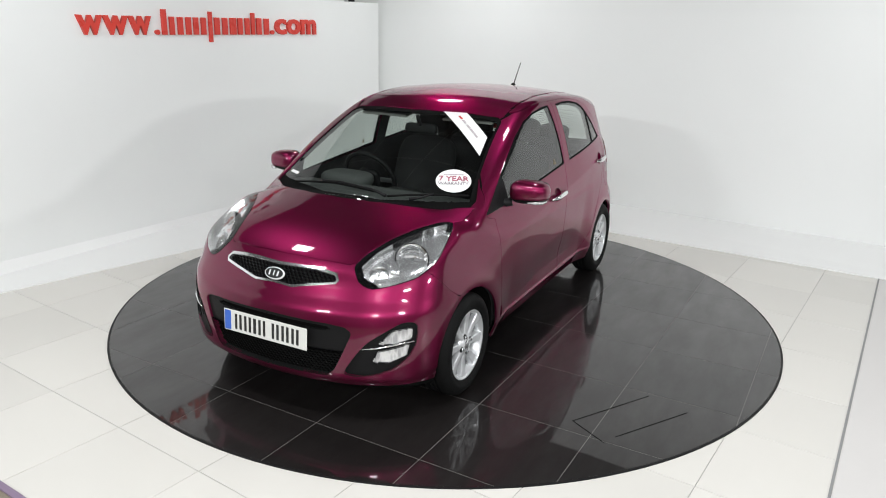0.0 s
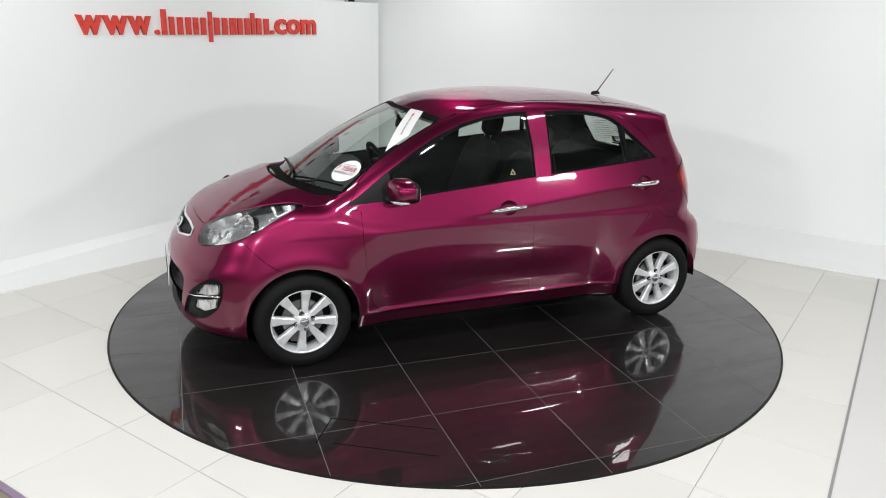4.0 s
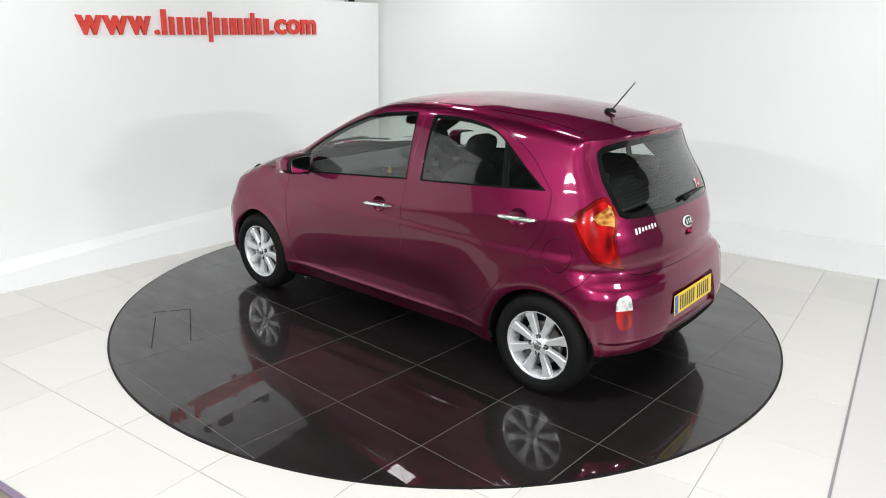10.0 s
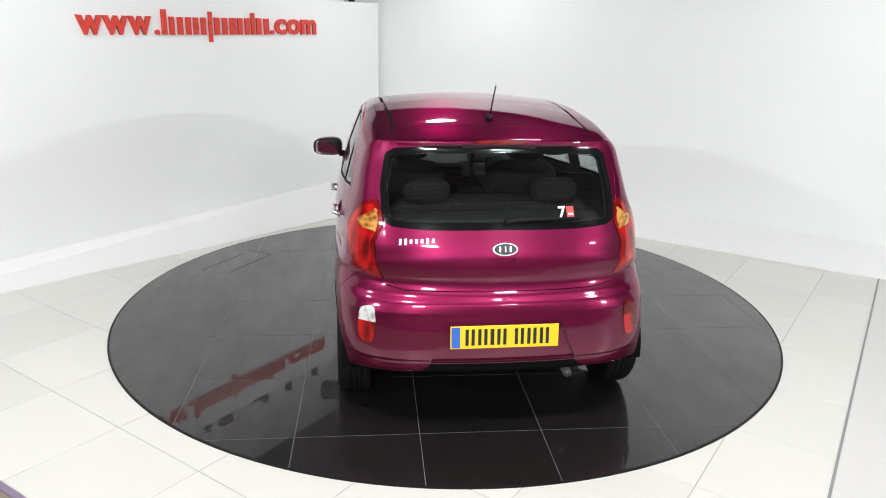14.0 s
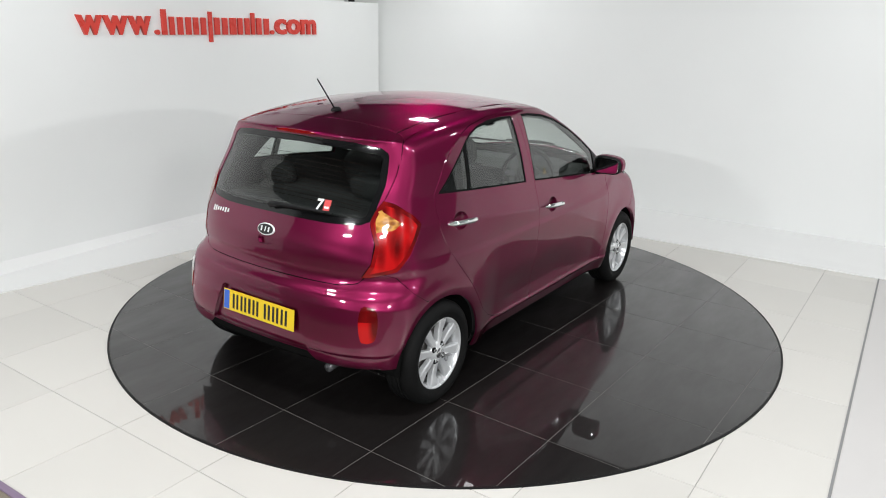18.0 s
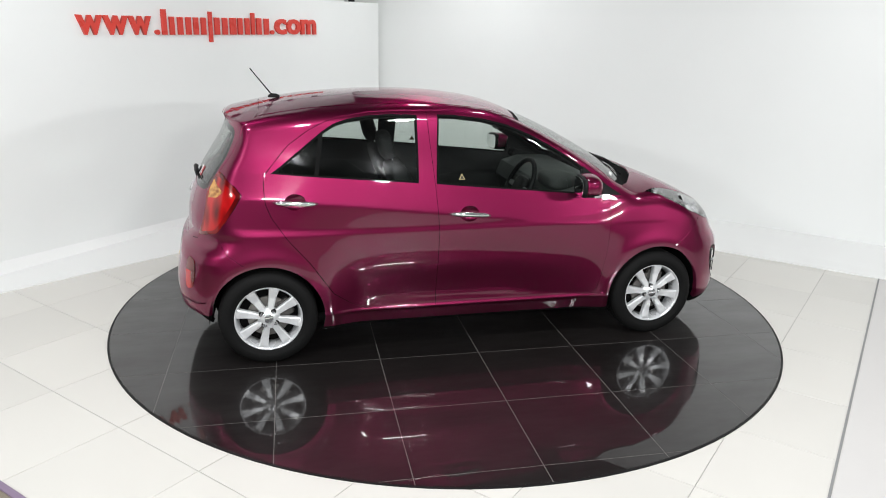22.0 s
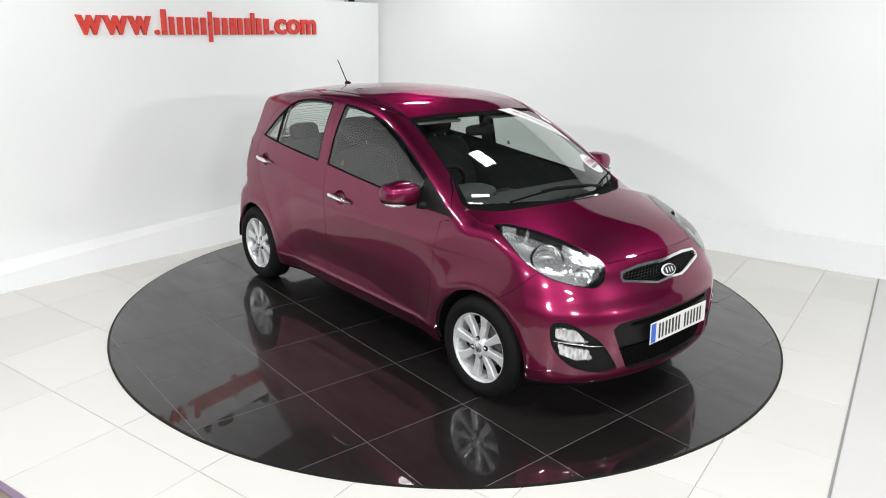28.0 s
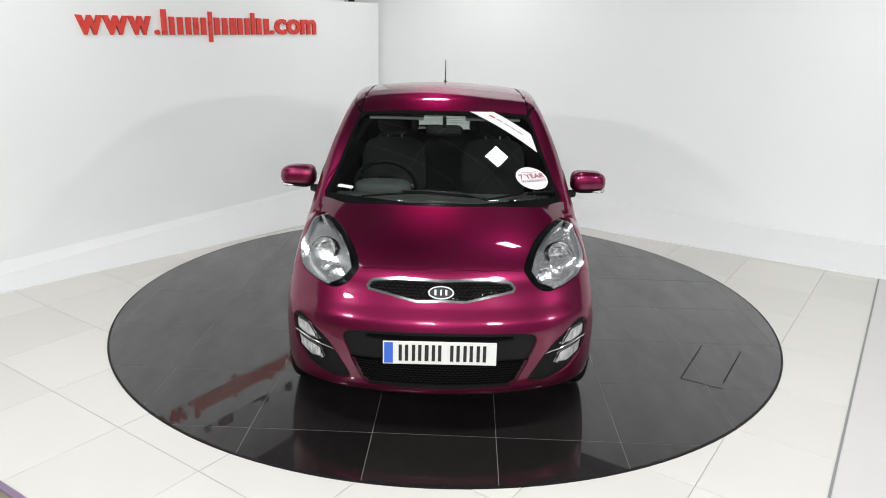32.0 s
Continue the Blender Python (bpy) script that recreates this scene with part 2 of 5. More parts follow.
# added unseen outer walls: grey for a dim hall, white where reflections are pale
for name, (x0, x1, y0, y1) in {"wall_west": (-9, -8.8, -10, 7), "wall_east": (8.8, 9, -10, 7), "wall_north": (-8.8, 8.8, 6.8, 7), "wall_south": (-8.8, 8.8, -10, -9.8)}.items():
    tagged(new(name, mesh_of(bm_box(x0, x1, y0, y1, -0.005, CEIL), name, M_WALL if name in ("wall_north", "wall_west") else M_BACK)), "plain outer wall added out of view to close the showroom", "wall", kind="structure")
tagged(new("ceiling", mesh_of(bm_box(-9, 9, -10, 7, CEIL, CEIL + 0.2), "ceiling", M_CEIL)), "dark flat showroom ceiling", "ceiling", kind="structure")
# taller white wall added for the pale reflection above the lettered one
behind = sign_start - sd * 2.0 - sd.cross(Vector((0, 0, 1))) * 0.55
wall_run("wall_behind", behind, SIGN_ANG, 8.80, CEIL, 0.1, "taller white wall added behind the lettered one for pale reflections")
# runners of the suspended ceiling
runner = bmesh.new()
for k in range(-8, 9):
    bm_box(-7, 5, 0.6 * k - 0.012, 0.6 * k + 0.012, CEIL - 0.012, CEIL + 0.002, bm=runner)
for k in range(-5, 5):
    bm_box(1.2 * k - 0.012, 1.2 * k + 0.012, -4.9, 4.9, CEIL - 0.0125, CEIL + 0.002, bm=runner)
grid = new("ceiling_grid", mesh_of(runner, "ceiling_grid", material("grey_ceiling_runner", (0.14, 0.14, 0.14), 0.6)))
grid.matrix_basis = pose(0.85 + 0.3, 0.30 - 2.0, 0, 0, 0, LONG_ANG)
tagged(grid, "thin grey runners of the suspended showroom ceiling", "ceiling", kind="structure")

# ---------------------------------------------------------------- turntable
turntable = thing("turntable", "round black polished tiled turntable set in the floor", "turntable")
part("edge_ring", bm_lathe([(DISC_R - 0.012, -0.02), (DISC_R, -0.02), (DISC_R, -0.001), (DISC_R - 0.003, 0.0), (DISC_R - 0.012, 0.0), (DISC_R - 0.012, -0.02)], 160), M_RIM, turntable, "thin black metal edge")
part("bed", bm_lathe([(0, -0.02), (0, -0.0008), (DISC_R - 0.012, -0.0008), (DISC_R - 0.012, -0.02), (0, -0.02)], 160), M_BLACKJOINT, turntable)


def clip_round(poly, r):
    """An outline cut to the inside of a circle about the origin."""
    n = 144
    for k in range(n):
        a = 2 * math.pi * k / n
        nx, ny = math.cos(a), math.sin(a)
        out = []
        for i, p in enumerate(poly):
            q = poly[(i + 1) % len(poly)]
            dp, dq = r - (p[0] * nx + p[1] * ny), r - (q[0] * nx + q[1] * ny)
            if dp >= 0:
                out.append(p)
            if dp * dq < 0:
                s = dp / (dp - dq)
                out.append((p[0] + (q[0] - p[0]) * s, p[1] + (q[1] - p[1]) * s))
        poly = out
        if len(poly) < 3:
            return []
    return poly


DT = radians(-1.9)
dn = Vector((0.045, 0.895))
for i in range(-5, 5):
    for j in range(-6, 4):
        quad = []
        for a, b in ((0.0019, 0.0019), (0.5931, 0.0019), (0.5931, 0.5931), (0.0019, 0.5931)):
            x, y = 0.595 * i + a, 0.595 * j + b
            quad.append((dn.x + x * math.cos(DT) - y * math.sin(DT), dn.y + x * math.sin(DT) + y * math.cos(DT)))
        poly = clip_round(quad, DISC_R - 0.0135)
        if poly:
            part("tile", bm_prism(poly, -0.0007, 0.0), M_BLACKTILE, turntable)
# ---------------------------------------------------------------- the car's shape
# Car space: x forward, y to its left, z up; the origin lies on the floor midway between the axles.
HALF_BASE, HUB_Z = 1.1925, 0.277


def curve(v, xs, ys):
    """A smooth line through a few stations (monotone cubic)."""
    xs, ys = np.asarray(xs, float), np.asarray(ys, float)
    if xs[0] > xs[-1]:
        xs, ys = xs[::-1], ys[::-1]
    h = np.diff(xs)
    d = np.diff(ys) / h
    m = np.concatenate([[d[0]], (d[:-1] + d[1:]) / 2, [d[-1]]])
    m[1:-1] = np.where(d[:-1] * d[1:] <= 0, 0, 2 * d[:-1] * d[1:] / np.where(d[:-1] + d[1:] == 0, 1, d[:-1] + d[1:]))
    i = np.clip(np.searchsorted(xs, v) - 1, 0, len(xs) - 2)
    t = (v - xs[i]) / h[i]
    lo, hi = v < xs[0], v > xs[-1]
    r = ((2 * t**3 - 3 * t**2 + 1) * ys[i] + (t**3 - 2 * t**2 + t) * h[i] * m[i]
         + (-2 * t**3 + 3 * t**2) * ys[i + 1] + (t**3 - t**2) * h[i] * m[i + 1])
    r = np.where(lo, ys[0] + m[0] * (v - xs[0]), r)
    return np.where(hi, ys[-1] + m[-1] * (v - xs[-1]), r)


def smax(a, b, k):
    h = np.maximum(k - np.abs(a - b), 0) / k
    return np.maximum(a, b) + h * h * k / 4


def smin(a, b, k):
    return -smax(-a, -b, k)


def nose_x(z):
    return curve(z, [0.15, 0.20, 0.26, 0.40, 0.50, 0.57, 0.64, 0.71, 0.79, 0.88, 1.0],
                 [1.78, 1.835, 1.862, 1.868, 1.866, 1.853, 1.812, 1.775, 1.715, 1.56, 1.30])


def tail_x(z):
    return curve(z, [0.15, 0.22, 0.30, 0.40, 0.50, 0.58, 0.64, 0.68, 0.72, 0.82, 0.88, 0.96, 1.03, 1.10, 1.20, 1.28, 1.335, 1.354, 1.378, 1.5],
                 [-1.62, -1.68, -1.712, -1.724, -1.714, -1.700, -1.688, -1.655, -1.642, -1.632, -1.620, -1.590, -1.56, -1.517, -1.452, -1.412, -1.396, -1.410, -1.408, -1.36])


def hood_z(x):
    return curve(x, [1.9, 1.72, 1.60, 1.50, 1.40, 1.30, 1.20, 1.00, 0.80, -2.0],
                 [0.69, 0.790, 0.845, 0.885, 0.922, 0.958, 0.988, 0.99, 0.94, 0.90])


def roof_z(x):
    return curve(x, [0.75, 0.36, 0.18, 0.02, -0.15, -0.34, -0.52, -0.72, -0.90, -1.10, -1.30, -1.48],
                 [1.27, 1.392, 1.437, 1.461, 1.477, 1.483, 1.481, 1.470, 1.455, 1.428, 1.388, 1.345])


def crease_z(x):
    return curve(x, [1.5, 0.84, 0.375, -0.22, -0.91, -1.15, -1.6], [0.70, 0.747, 0.792, 0.86, 0.935, 0.955, 0.98])


def belt_z(x):
    return curve(x, [1.2, 0.9, 0.58, -0.23, -0.9, -1.15, -1.5], [0.89, 0.912, 0.945, 1.019, 1.075, 1.093, 1.10])


def soft_up(d, k):
    """The positive share of d, with its corner rounded over k."""
    return 0.5 * (d + np.sqrt(d * d + k * k))


def scoop(x, z):
    """The pressing along the foot of the doors: a hollow over a shelf that faces up."""
    lift = curve(x, [-0.75, -0.5, 0.1, 0.5, 0.86], [0.05, 0.08, 0.085, 0.03, 0.004])
    ends = np.clip((x + 0.78) / 0.4, 0, 1) * np.clip((0.90 - x) / 0.1, 0, 1)
    ends = ends * ends * (3 - 2 * ends)
    fold = 0.297 + lift
    over = np.clip((0.58 - z) / np.maximum(0.58 - fold, 0.02), 0, 1)
    over = over * over * (3 - 2 * over)
    under = np.clip((z - 0.297) / lift, 0, 1)
    return 0.17 * lift * ends * smin(over, under, 0.25)


def side_y(x, z):
    w = curve(x, [1.9, 1.6, 1.35, 1.0, 0.5, -0.3, -0.9, -1.2, -1.5, -1.75],
              [0.73, 0.765, 0.792, 0.802, 0.803, 0.803, 0.803, 0.799, 0.776, 0.74])
    fade = np.clip((x - 0.72) / 0.4, 0, 1)
    k = 0.006 + 0.20 * fade * fade * (3 - 2 * fade)
    y = w - 0.24 * (soft_up(z - crease_z(x), k) - 0.2 * k)
    mid = np.clip((0.86 - np.abs(x)) / 0.22, 0, 1)
    y = y - 0.055 * mid * mid * (3 - 2 * mid) * soft_up(crease_z(x) - 0.05 - z, 0.06)
    y = y - curve(x, [1.5, 1.2, 0.9, 0.4, -0.5, -0.9, -1.2, -1.5], [0.06, 0.045, 0.02, 0, 0, 0.02, 0.05, 0.085]) * np.minimum(soft_up(z - 0.55, 0.14) / 0.45, 1.8)
    y = y - scoop(x, z) - 0.05 * soft_up(0.56 - z, 0.08)
    y = y - 0.30 * np.maximum(0.285 - z, 0)
    y = y + 0.007 * mid * np.exp(-((z - 0.289) / 0.009) ** 2)
    for hx in (HALF_BASE, -HALF_BASE):
        r = np.sqrt((x - hx) ** 2 + (z - HUB_Z) ** 2)
        y = y + 0.007 * np.exp(-((r - 0.345) / 0.055) ** 2)
    return y


def cabin_y(x, z):
    b = belt_z(x)
    up = np.maximum(z - b, 0)
    return side_y(x, np.minimum(z, b)) - 0.006 - 0.27 * up - 0.38 * np.maximum(up - 0.1, 0) ** 2


def body(p):
    """Negative inside the car's skin, positive outside."""
    x, y, z = p[..., 0], np.abs(p[..., 1]), p[..., 2]
    yy = y * y
    front = x - (nose_x(z) - 0.30 * yy - 0.75 * yy**3)
    rear = (tail_x(z) + (0.12 + 0.10 * np.clip((z - 0.6) / 0.12, 0, 1)) * yy + 0.75 * yy**3) - x
    side = y - side_y(x, z)
    hood = z - (hood_z(x) - 0.13 * yy - 0.12 * yy * yy)
    under = (0.175 + 0.03 * np.clip((x - 1.5) / 0.3, 0, 1) + 0.125 * np.clip((-1.38 - x) / 0.2, 0, 1)) - z
    low = smax(smax(front, hood, 0.05), side, 0.05)
    low = smax(smax(low, rear, 0.06), under, 0.03)
    glass = (z - 0.985) * 0.885 + (x - 1.135 + 0.50 * yy) * 0.465 - 0.018 * np.sin(np.clip((z - 0.985) / 0.4, 0, 1) * math.pi)
    roof = z - (roof_z(x) - 0.13 * yy)
    flank = y - cabin_y(x, z)
    cab = smax(smax(glass, roof, 0.05), flank, 0.06)
    cab = smax(smax(cab, rear, 0.03), 0.75 - z, 0.02)
    return smin(low, cab, 0.015)


def body_normal(p, e=1e-4):
    g = np.stack([body(p + d) - body(p - d) for d in np.eye(3) * e], -1)
    return g / np.maximum(np.linalg.norm(g, axis=-1, keepdims=True), 1e-9)


def skin_grid():
    """The left half of the skin as points and triangles: rays from a spine, met with body() = 0."""
    X0, X1, ZC = -1.02, 0.98, 0.64
    na = 170
    al = np.linspace(-math.pi / 2, math.pi / 2, na)
    cyl = np.linspace(X0, X1, 112)
    nb = 64
    be = np.linspace(0, math.pi / 2, nb)[1:]
    org, way = [], []
    for b in be[::-1]:
        org.append(np.tile((X0, 0, ZC), (na, 1)))
        way.append(np.stack([-np.sin(b) * np.ones(na), np.cos(b) * np.cos(al), np.cos(b) * np.sin(al)], -1))
    for x in cyl:
        org.append(np.tile((x, 0, ZC), (na, 1)))
        way.append(np.stack([np.zeros(na), np.cos(al), np.sin(al)], -1))
    for b in be:
        org.append(np.tile((X1, 0, ZC), (na, 1)))
        way.append(np.stack([np.sin(b) * np.ones(na), np.cos(b) * np.cos(al), np.cos(b) * np.sin(al)], -1))
    org, way = np.array(org), np.array(way)
    lo, hi = np.full(org.shape[:2], 0.05), np.full(org.shape[:2], 1.4)
    for _ in range(36):
        mid = (lo + hi) / 2
        inside = body(org + way * mid[..., None]) < 0
        lo, hi = np.where(inside, mid, lo), np.where(inside, hi, mid)
    v = org + way * lo[..., None]
    v[:, 0, 1] = v[:, -1, 1] = 0
    n, m = v.shape[:2]
    idx = np.arange(n * m).reshape(n, m)
    a, b, c, d = idx[:-1, :-1].ravel(), idx[1:, :-1].ravel(), idx[1:, 1:].ravel(), idx[:-1, 1:].ravel()
    tris = np.concatenate([np.stack([a, b, c], -1), np.stack([a, c, d], -1)])
    v = v.reshape(-1, 3)
    # drop the slivers at the two poles
    area = np.linalg.norm(np.cross(v[tris[:, 1]] - v[tris[:, 0]], v[tris[:, 2]] - v[tris[:, 0]]), axis=1)
    return v, tris[area > 1e-12]
# ---------------------------------------------------------------- car materials
M_BLACKPL = material("black_textured_plastic", (0.007, 0.007, 0.0075), 0.5, spec=0.2, vary=0.15, scale=30, bump=0.15, bump_scale=400)
M_GLOSSBLK = material("gloss_black_plastic", (0.006, 0.006, 0.0065), 0.10, vary=0.1)
M_SEAM = material("panel_gap_rubber", (0.005, 0.005, 0.005), 0.8, spec=0.05)
M_COWL = material("matt_black_scuttle", (0.005, 0.005, 0.005), 0.7, spec=0.03)
M_BADGE = material("bright_badge_metal", (0.80, 0.80, 0.81), 0.35, metal=0.35)
M_SEAL = material("window_rubber", (0.008, 0.008, 0.008), 0.6, spec=0.02)
M_CHROME = material("chrome", (0.85, 0.86, 0.87), 0.13, metal=0.95, vary=0.02, rough_vary=0.04)
M_SILVER = material("silver_wheel_paint", (0.70, 0.71, 0.72), 0.30, metal=0.45, vary=0.04, scale=12, coat=0.5)
M_LINING = material("charcoal_interior_trim", (0.020, 0.020, 0.021), 0.75, vary=0.12, scale=10, bump=0.1)
M_DASH = material("grey_dashboard_grain", (0.055, 0.058, 0.057), 0.7, vary=0.12, scale=10, bump=0.15)
M_PILLAR = material("grey_pillar_trim", (0.22, 0.22, 0.21), 0.8, vary=0.05)
M_CLOTH = material("charcoal_seat_cloth", (0.019, 0.019, 0.020), 0.95, vary=0.25, scale=60, bump=0.3, bump_scale=500)


def lamp_lens(name, dark, bright, stretch, scale, metal=0.0):
    """Moulded lamp plastic under a clear skin: dark and bright cell colours paint the facets' glints."""
    m = material(name, bright, 0.22, metal=metal, vary=0, coat=1.0, rough_vary=0, spec=0.1)
    nt = m.node_tree
    b = nt.nodes["Principled BSDF"]
    co, mp, vo, no, ad, ramp_n, bn = (nt.nodes.new(k) for k in ("ShaderNodeTexCoord", "ShaderNodeMapping", "ShaderNodeTexVoronoi", "ShaderNodeTexNoise", "ShaderNodeMath", "ShaderNodeValToRGB", "ShaderNodeBump"))
    mp.inputs["Scale"].default_value = stretch
    vo.inputs["Scale"].default_value = scale
    no.inputs["Scale"].default_value, no.inputs["Detail"].default_value = scale * 0.35, 3
    ad.operation = "MULTIPLY"
    ramp_n.color_ramp.elements[0].position, ramp_n.color_ramp.elements[0].color = 0.12, (*dark, 1)
    ramp_n.color_ramp.elements[1].position, ramp_n.color_ramp.elements[1].color = 0.34, (*bright, 1)
    bn.inputs["Strength"].default_value, bn.inputs["Distance"].default_value = 0.5, 0.004
    nt.links.new(co.outputs["Object"], mp.inputs["Vector"])
    for n in (vo, no):
        nt.links.new(mp.outputs["Vector"], n.inputs["Vector"])
    nt.links.new(vo.outputs["Distance"], ad.inputs[0])
    nt.links.new(no.outputs["Fac"], ad.inputs[1])
    nt.links.new(ad.outputs[0], ramp_n.inputs["Fac"])
    nt.links.new(ramp_n.outputs["Color"], b.inputs["Base Color"])
    nt.links.new(vo.outputs["Distance"], bn.inputs["Height"])
    nt.links.new(bn.outputs["Normal"], b.inputs["Normal"])
    return m


# light and dark tones imitate the sparkle inside each lamp
M_RED_LENS = lamp_lens("red_lamp_lens", (0.07, 0.001, 0.0015), (0.19, 0.003, 0.004), (1, 1, 0.3), 12)
M_RED_CORE = lamp_lens("bright_red_lens", (0.09, 0.0015, 0.002), (0.42, 0.006, 0.007), (1.2, 1.2, 0.35), 15)
M_AMBER = lamp_lens("amber_lamp_lens", (0.20, 0.06, 0.010), (0.55, 0.27, 0.06), (1, 1, 1.6), 30)
M_CLEAR = lamp_lens("clear_lamp_lens", (0.36, 0.36, 0.37), (0.68, 0.68, 0.68), (1.3, 1.3, 0.4), 45, 0.5)
M_CRYSTAL = lamp_lens("clear_reversing_lens", (0.38, 0.37, 0.37), (0.74, 0.74, 0.73), (1, 1, 0.6), 45, 0.2)
M_BOWL = material("lamp_reflector", (0.93, 0.93, 0.93), 0.06, metal=1.0, vary=0.03, rough_vary=0.03)
M_TRAY = material("satin_lamp_tray", (0.82, 0.82, 0.83), 0.16, metal=0.85, vary=0.05)
M_BEZEL = material("grey_lamp_bezel", (0.10, 0.10, 0.105), 0.3, metal=0.3, vary=0.1)
M_PLATE_W = material("white_plate_acrylic", (0.72, 0.72, 0.69), 0.35, vary=0.03, scale=30)
M_PLATE_Y = material("yellow_plate_acrylic", (0.80, 0.55, 0.02), 0.35, vary=0.03, scale=30)
M_INK = material("black_ink", (0.015, 0.015, 0.015), 0.4)
M_BLUE = material("blue_plate_band", (0.04, 0.13, 0.55), 0.4)
M_PAPER = material("white_sticker", (0.78, 0.78, 0.77), 0.5, vary=0.02)
M_OCHRE = material("ochre_print", (0.26, 0.20, 0.10), 0.6, vary=0.1)
M_REDINK = material("red_ink", (0.55, 0.06, 0.06), 0.5)


def glass_material(name, tint, through=1.0, facing=0.09):
    """A thin pane: clear body colour with a mirror share set by the angle."""
    m = bpy.data.materials.new(name)
    m.use_nodes = True
    nt = m.node_tree
    nt.nodes.remove(nt.nodes["Principled BSDF"])
    tr, gl, mx, lw, pw, mr = (nt.nodes.new(k) for k in ("ShaderNodeBsdfTransparent", "ShaderNodeBsdfGlossy", "ShaderNodeMixShader", "ShaderNodeLayerWeight", "ShaderNodeMath", "ShaderNodeMapRange"))
    tr.inputs[0].default_value = (*[c * through for c in tint], 1)
    gl.inputs["Roughness"].default_value = 0.0
    lw.inputs[0].default_value = 0.5
    pw.operation = "POWER"
    pw.inputs[1].default_value = 4.0
    mr.inputs["To Min"].default_value, mr.inputs["To Max"].default_value = facing, 1.0
    nt.links.new(lw.outputs["Facing"], pw.inputs[0])
    nt.links.new(pw.outputs[0], mr.inputs["Value"])
    nt.links.new(mr.outputs["Result"], mx.inputs[0])
    nt.links.new(tr.outputs[0], mx.inputs[1])
    nt.links.new(gl.outputs[0], mx.inputs[2])
    nt.links.new(mx.outputs[0], nt.nodes["Material Output"].inputs[0])
    return m


M_GLASS = glass_material("window_glass", (0.82, 0.87, 0.84))
M_GLASS_DARK = glass_material("tinted_rear_glass", (0.80, 0.85, 0.82))
M_LENS = glass_material("headlamp_cover", (0.96, 0.97, 0.97), facing=0.045)

# ---------------------------------------------------------------- panels cut from the skin


class Outline:
    """A closed line on the skin, seen along n: negative inside."""

    def __init__(self, pts, n, rounded=True, where=None):
        n = np.asarray(n, float)
        self.n = n / np.linalg.norm(n)
        a = np.cross(self.n, (0, 0, 1.0) if abs(self.n[2]) < 0.9 else (1.0, 0, 0))
        self.a = a / np.linalg.norm(a)
        self.b = np.cross(self.n, self.a)
        q = self.flat(np.asarray(pts, float))
        if rounded:
            k = len(q)
            out = []
            for i in range(k):
                p0, p1, p2, p3 = q[i - 1], q[i], q[(i + 1) % k], q[(i + 2) % k]
                m1, m2 = (p2 - p0) * 0.4, (p3 - p1) * 0.4
                for t in np.linspace(0, 1, 7)[:-1]:
                    out.append((2 * t**3 - 3 * t**2 + 1) * p1 + (t**3 - 2 * t**2 + t) * m1 + (-2 * t**3 + 3 * t**2) * p2 + (t**3 - t**2) * m2)
            q = np.array(out)
        self.q = q
        self.where = where

    def flat(self, p):
        return np.stack([p @ self.a, p @ self.b], -1)

    def __call__(self, p, nrm=None):
        u = self.flat(p)
        lo, hi = self.q.min(0) - 0.05, self.q.max(0) + 0.05
        near = np.all((u > lo) & (u < hi), axis=1)
        if nrm is not None:
            near &= nrm @ self.n > 0.12
        if self.where is not None:
            near &= self.where(p)
        d = np.full(len(p), 1.0)
        v = u[near]
        if len(v) == 0:
            return d
        best = np.full(len(v), 1e9)
        inside = np.zeros(len(v), bool)
        for i in range(len(self.q)):
            s, e = self.q[i], self.q[(i + 1) % len(self.q)]
            w = e - s
            t = np.clip(((v - s) @ w) / max(w @ w, 1e-12), 0, 1)
            best = np.minimum(best, np.linalg.norm(v - s - t[:, None] * w, axis=1))
            cross = (s[1] > v[:, 1]) != (e[1] > v[:, 1])
            with np.errstate(divide="ignore", invalid="ignore"):
                inside ^= cross & (v[:, 0] < s[0] + (v[:, 1] - s[1]) / (e[1] - s[1]) * w[0])
        d[near] = np.where(inside, -best, best)
        return d


def on_skin(v):
    for _ in range(3):
        g = np.stack([body(v + d) - body(v - d) for d in np.eye(3) * 1e-4], -1) / 2e-4
        v = v - (body(v) / np.maximum((g * g).sum(-1), 0.05))[:, None] * g
    return v


def cut(V, N, T, d):
    """Splits the triangles along d = 0."""
    s = d > 0
    mixed = s[T].any(1) & ~s[T].all(1)
    if not mixed.any():
        return V, N, T
    keep, M = T[~mixed], T[mixed]
    sm = s[M]
    lone = np.where(sm.sum(1) == 1, np.argmax(sm, 1), np.argmin(sm, 1))
    r = np.arange(len(M))
    a, b, c = M[r, lone], M[r, (lone + 1) % 3], M[r, (lone + 2) % 3]
    e = np.concatenate([np.stack([a, b], 1), np.stack([a, c], 1)])
    key, inv = np.unique(np.sort(e, 1), axis=0, return_inverse=True)
    inv = inv.reshape(-1)
    t = np.clip(d[key[:, 0]] / (d[key[:, 0]] - d[key[:, 1]]), 0.01, 0.99)
    new_v = V[key[:, 0]] * (1 - t)[:, None] + V[key[:, 1]] * t[:, None]
    new_n = N[key[:, 0]] * (1 - t)[:, None] + N[key[:, 1]] * t[:, None]
    n0 = len(V)
    p, q = n0 + inv[:len(M)], n0 + inv[len(M):]
    T = np.concatenate([keep, np.stack([a, p, q], 1), np.stack([p, b, c], 1), np.stack([p, c, q], 1)])
    return np.concatenate([V, new_v]), np.concatenate([N, new_n]), T


SIDE, FRONT, REAR, TOP = (0, 1, 0), (1, 0, 0), (-1, 0, 0), (0, 0, 1)


def xz(*pts):
    return [(x, 0.75, z) for x, z in pts]


